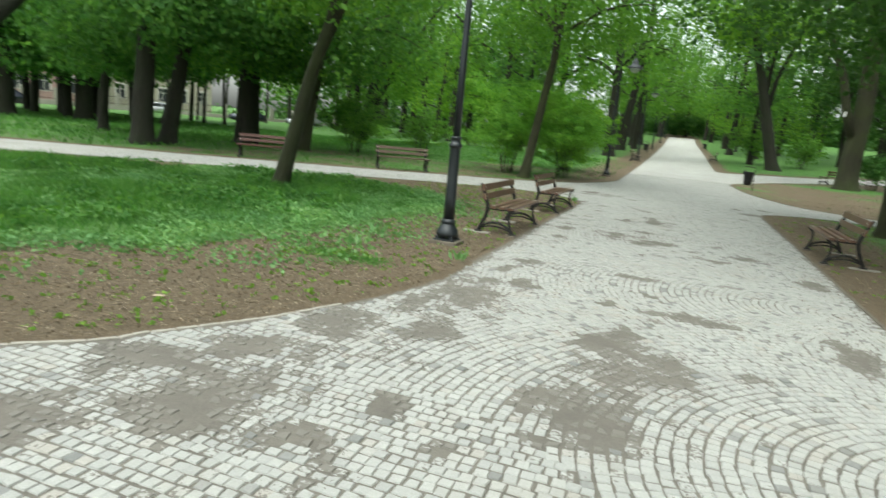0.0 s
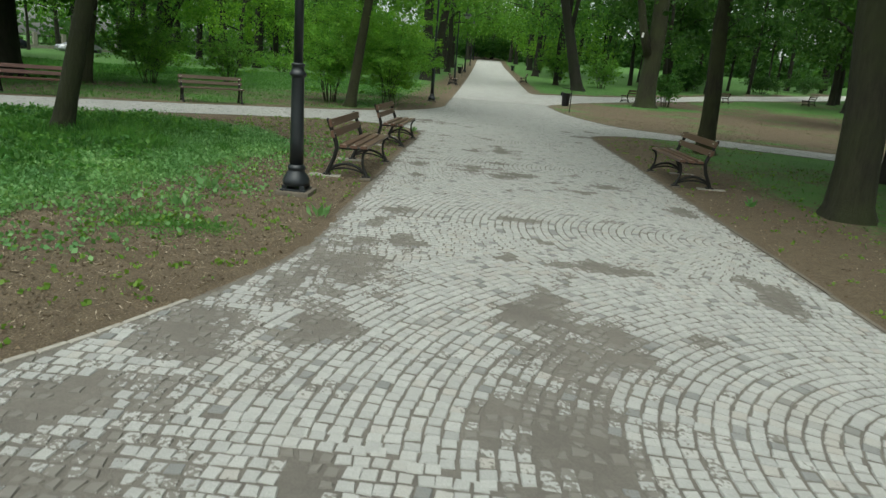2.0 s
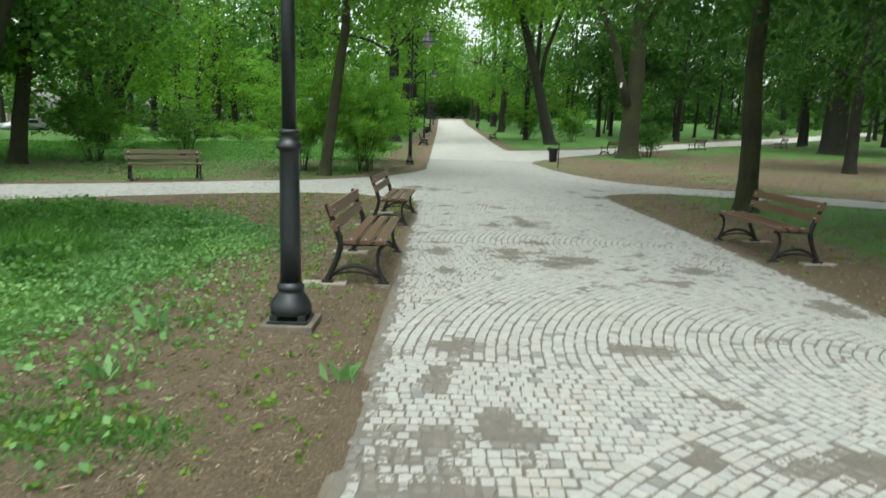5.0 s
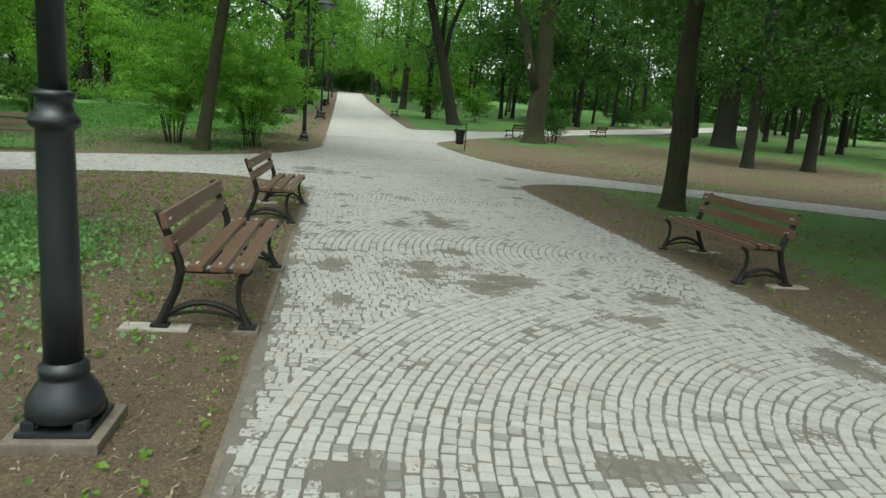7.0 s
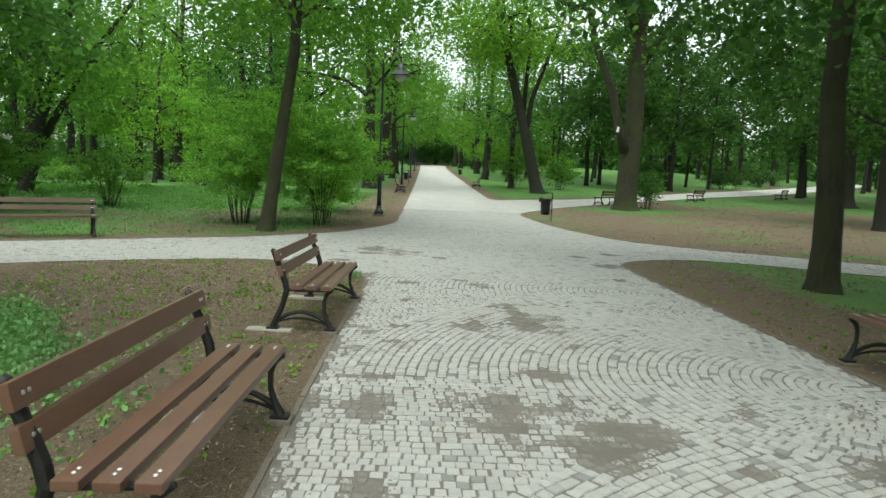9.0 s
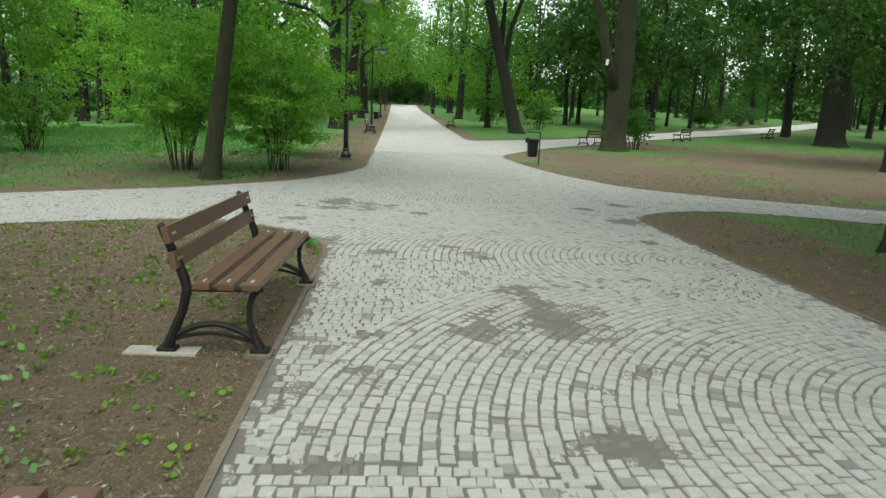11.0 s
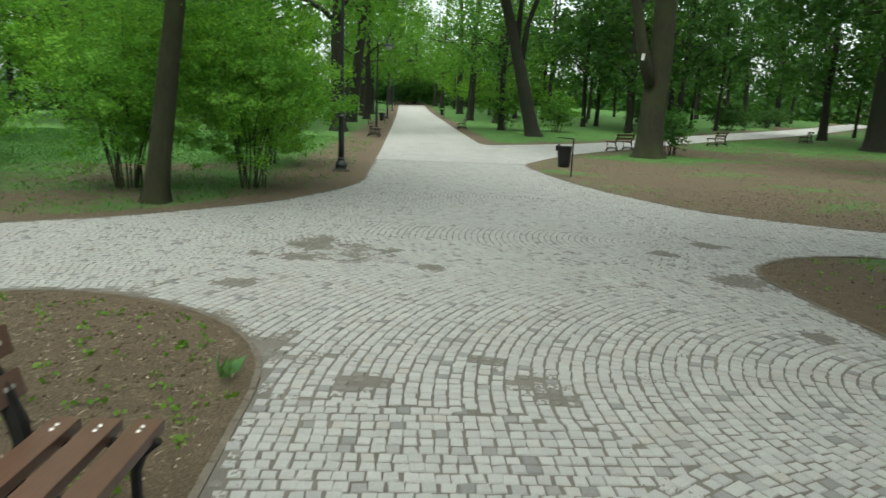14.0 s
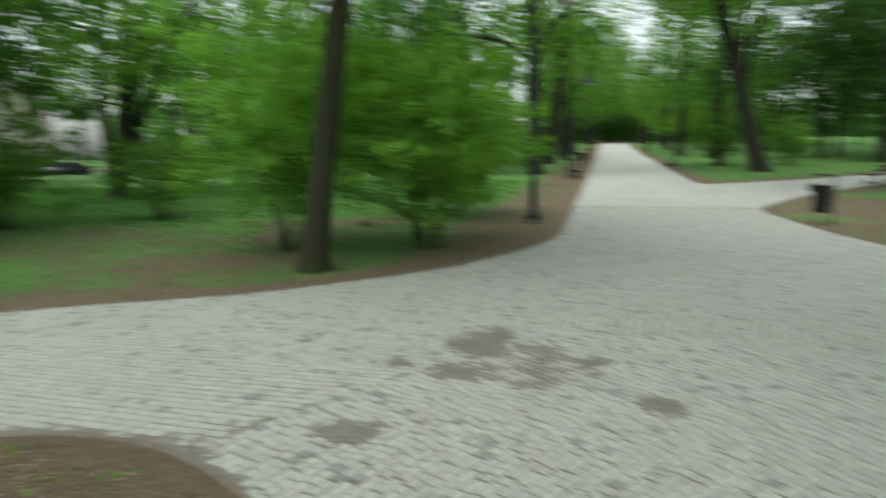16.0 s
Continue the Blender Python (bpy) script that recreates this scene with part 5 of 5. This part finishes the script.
def dirt_cover(x, y):
    """How deeply earth has been trodden over the setts."""
    edge = off_edge(x, y)
    u, v = x + 0.10 * wave(4.3 * x + 2, 4.7 * y) + 0.05 * wave(9 * y, 10 * x), y + 0.10 * wave(4.9 * x, 4.1 * y + 3) + 0.05 * wave(10 * x + 1, 9 * y)
    c = np.full(np.shape(x), -0.5)
    for a, b, r, s in ((1.6, 8.9, 1.0, 1.2), (1.5, 5.7, 0.9, 0.9), (0.5, -0.6, 0.8, 1.6), (2.2, -2.0, 0.8, 1.5), (-0.2, -3.6, 1.0, 1.2), (0.0, 15.2, 0.8, 0.7)):
        c = np.maximum(c, 0.47 - 0.5 * np.hypot((x - a) / r, (y - b) / s))
    for a, b, r, s in PATCHES:
        c = np.maximum(c, 1.13 - np.hypot((u - a) / (r * 1.1), (v - b) / (s * 1.1)))
    c = np.maximum(c, np.where(y > 10.5, -0.10, 0.02) + 0.5 * (wave(1.9 * x + 5, 1.9 * y + 1) - 0.5) + 0.16 * (y < -2.5))
    c = np.maximum(c, 0.62 - edge / 0.22)
    return c * np.where(y > 18, 0.6, 1.0) + 0.20 * wave(5 * x, 5 * y) + 0.16 * wave(2.3 * x + 1, 2.6 * y + 4) + 0.26 * wave(11 * x, 12 * y)


FAN_X, FAN_CENTRES = 4.5, (-7.9, -3.1, 1.55, 6.6, 11.03, 16.4, 21.2)


def fan_of(x, y):
    """Which fan of rings a spot belongs to, or -1 where the setts lie in straight rows."""
    owner = np.full(np.shape(x), -1)
    low = np.interp(x, (0, 0.9, 1.4, 1.8, 2.1, 2.4, 2.8, 4.5), (0.1, 0.0, -0.1, -0.28, -0.5, -0.8, -1.3, -1.6))
    for k, mid in enumerate(FAN_CENTRES):
        r = np.hypot(x - FAN_X, y - mid)
        owner = np.where((r < (6.6 if 10 < mid < 12 else 4.45)) & (r > 0.2) & (y - mid > low) & (x < 4.9), k, owner)
    return owner


def sett_rows():
    """Centres, turns and sizes of the setts: fans of rings, with straight rows between."""
    nr = np.random.default_rng(77)
    laid = []
    for f, mid in enumerate(FAN_CENTRES):
        for k in range(74):
            r = 0.25 + 0.087 * k
            n = max(4, int(2 * math.pi * r / 0.081))
            th = (np.arange(n) + 0.5 + nr.uniform(-0.4, 0.4)) / n * 2 * math.pi - math.pi + nr.normal(0, 0.006, n) / r
            x, y = FAN_X - r * np.cos(th) + nr.normal(0, 0.003, n), mid + r * np.sin(th)
            laid.append(np.stack([x, y, -th, np.full(n, 0.077), np.full(n, 0.075)], 1)[fan_of(x, y) == f])
    for k in range(int(39 / 0.087)):
        n = 385
        x = -14 + (np.arange(n) + nr.uniform(0, 1)) * 0.079 + nr.normal(0, 0.004, n)
        y = np.full(n, -8.5 + 0.087 * k) + nr.normal(0, 0.003, n) + 0.012 * np.sin(x * 1.7 + k * 0.3)
        laid.append(np.stack([x, y, nr.normal(0, 0.04, n), np.full(n, 0.074), np.full(n, 0.076)], 1)[fan_of(x, y) < 0])
    s = np.concatenate(laid)
    s = s[(s[:, 1] > -8.5) & (s[:, 1] < NEAR_END - 0.06) & (s[:, 0] > -14) & (s[:, 0] < 16)]
    s = s[on_path(s[:, 0], s[:, 1])]
    s = s[off_edge(s[:, 0], s[:, 1]) > 0.048]
    c = dirt_cover(s[:, 0], s[:, 1])
    s = s[nr.random(len(s)) > np.clip((c - 0.44) * 1.5, 0, 0.78)]
    return s, nr


def sett_verts(s, nr):
    """Worn blocks; where earth lies on them only an uneven middle shows."""
    n = len(s)
    h = np.stack([s[:, 3] / 2 * nr.uniform(0.93, 1.02, n), s[:, 4] / 2 * nr.uniform(0.90, 1.04, n)], 1)
    corner = np.array([(-1, -1), (1, -1), (1, 1), (-1, 1)], float)
    deep = np.clip((dirt_cover(s[:, 0], s[:, 1]) - 0.12) / 0.5, 0, 1)
    h = h * (1 - 0.42 * deep * nr.uniform(0.2, 1.0, n))[:, None]
    low = corner[None] * h[:, None] + nr.normal(0, 1, (n, 4, 2)) * (0.0028 + 0.0065 * deep)[:, None, None]
    inner = low - np.sign(low) * 0.0045
    z1 = np.clip(nr.normal(0.002, 0.0013, (n, 1)), -0.002, 0.005) + nr.normal(0, 0.0005, (n, 4))
    v = np.concatenate([np.concatenate([low, (z1 - 0.010)[..., None]], 2), np.concatenate([inner, z1[..., None]], 2)], 1)
    co, si = np.cos(s[:, 2])[:, None], np.sin(s[:, 2])[:, None]
    x = v[..., 0] * co - v[..., 1] * si
    y = v[..., 0] * si + v[..., 1] * co
    return np.stack([x, y, v[..., 2]], 2)


SETT_FACES = [(0, 1, 5, 4), (1, 2, 6, 5), (2, 3, 7, 6), (3, 0, 4, 7), (4, 5, 6, 7)]
setts, nr = sett_rows()
shape = sett_verts(setts, nr)
close = (setts[:, 0] > 0.15) & (setts[:, 0] < 1.75) & (setts[:, 1] > 8.6) & (setts[:, 1] < 11.0)
single = np.flatnonzero(close)[:300]
rest = np.setdiff1d(np.arange(len(setts)), single)
place = np.stack([setts[:, 0], setts[:, 1], rise(setts[:, 0], setts[:, 1])], 1)
v = (shape[rest] + place[rest][:, None]).reshape(-1, 3)
f = (np.arange(len(rest))[:, None, None] * 8 + np.array(SETT_FACES)[None]).reshape(-1, 4)
me = bpy.data.meshes.new("setts")
me.vertices.add(len(v))
me.vertices.foreach_set("co", v.astype(np.float32).ravel())
me.loops.add(f.size)
me.loops.foreach_set("vertex_index", f.astype(np.int32).ravel())
me.polygons.add(len(f))
me.polygons.foreach_set("loop_start", np.arange(0, f.size, 4, dtype=np.int32))
me.update(calc_edges=True)
me.attributes.new("sharp_face", "BOOLEAN", "FACE").data.foreach_set("value", np.ones(len(f), bool))
me.materials.append(M_SETT)
cover = np.clip(dirt_cover(setts[rest, 0], setts[rest, 1]), -0.5, 0.9)
me.attributes.new("trodden", "FLOAT", "POINT").data.foreach_set("value", np.repeat(cover, 8).astype(np.float32))
ob = new("setts", me)
ob.parent = pavement
tagged(ob, "small pale granite setts laid in arcs", kind="stuff")
forms = [mesh_of("sett", shape[i], SETT_FACES, M_SETT) for i in single[::6]]
for k, i in enumerate(single):
    q = k - k % 6
    ob = new("sett", forms[k // 6])
    ob.parent = pavement
    ob.matrix_basis = pose(*place[i], 0, 0, math.degrees(setts[i, 2] - setts[single[q], 2]))
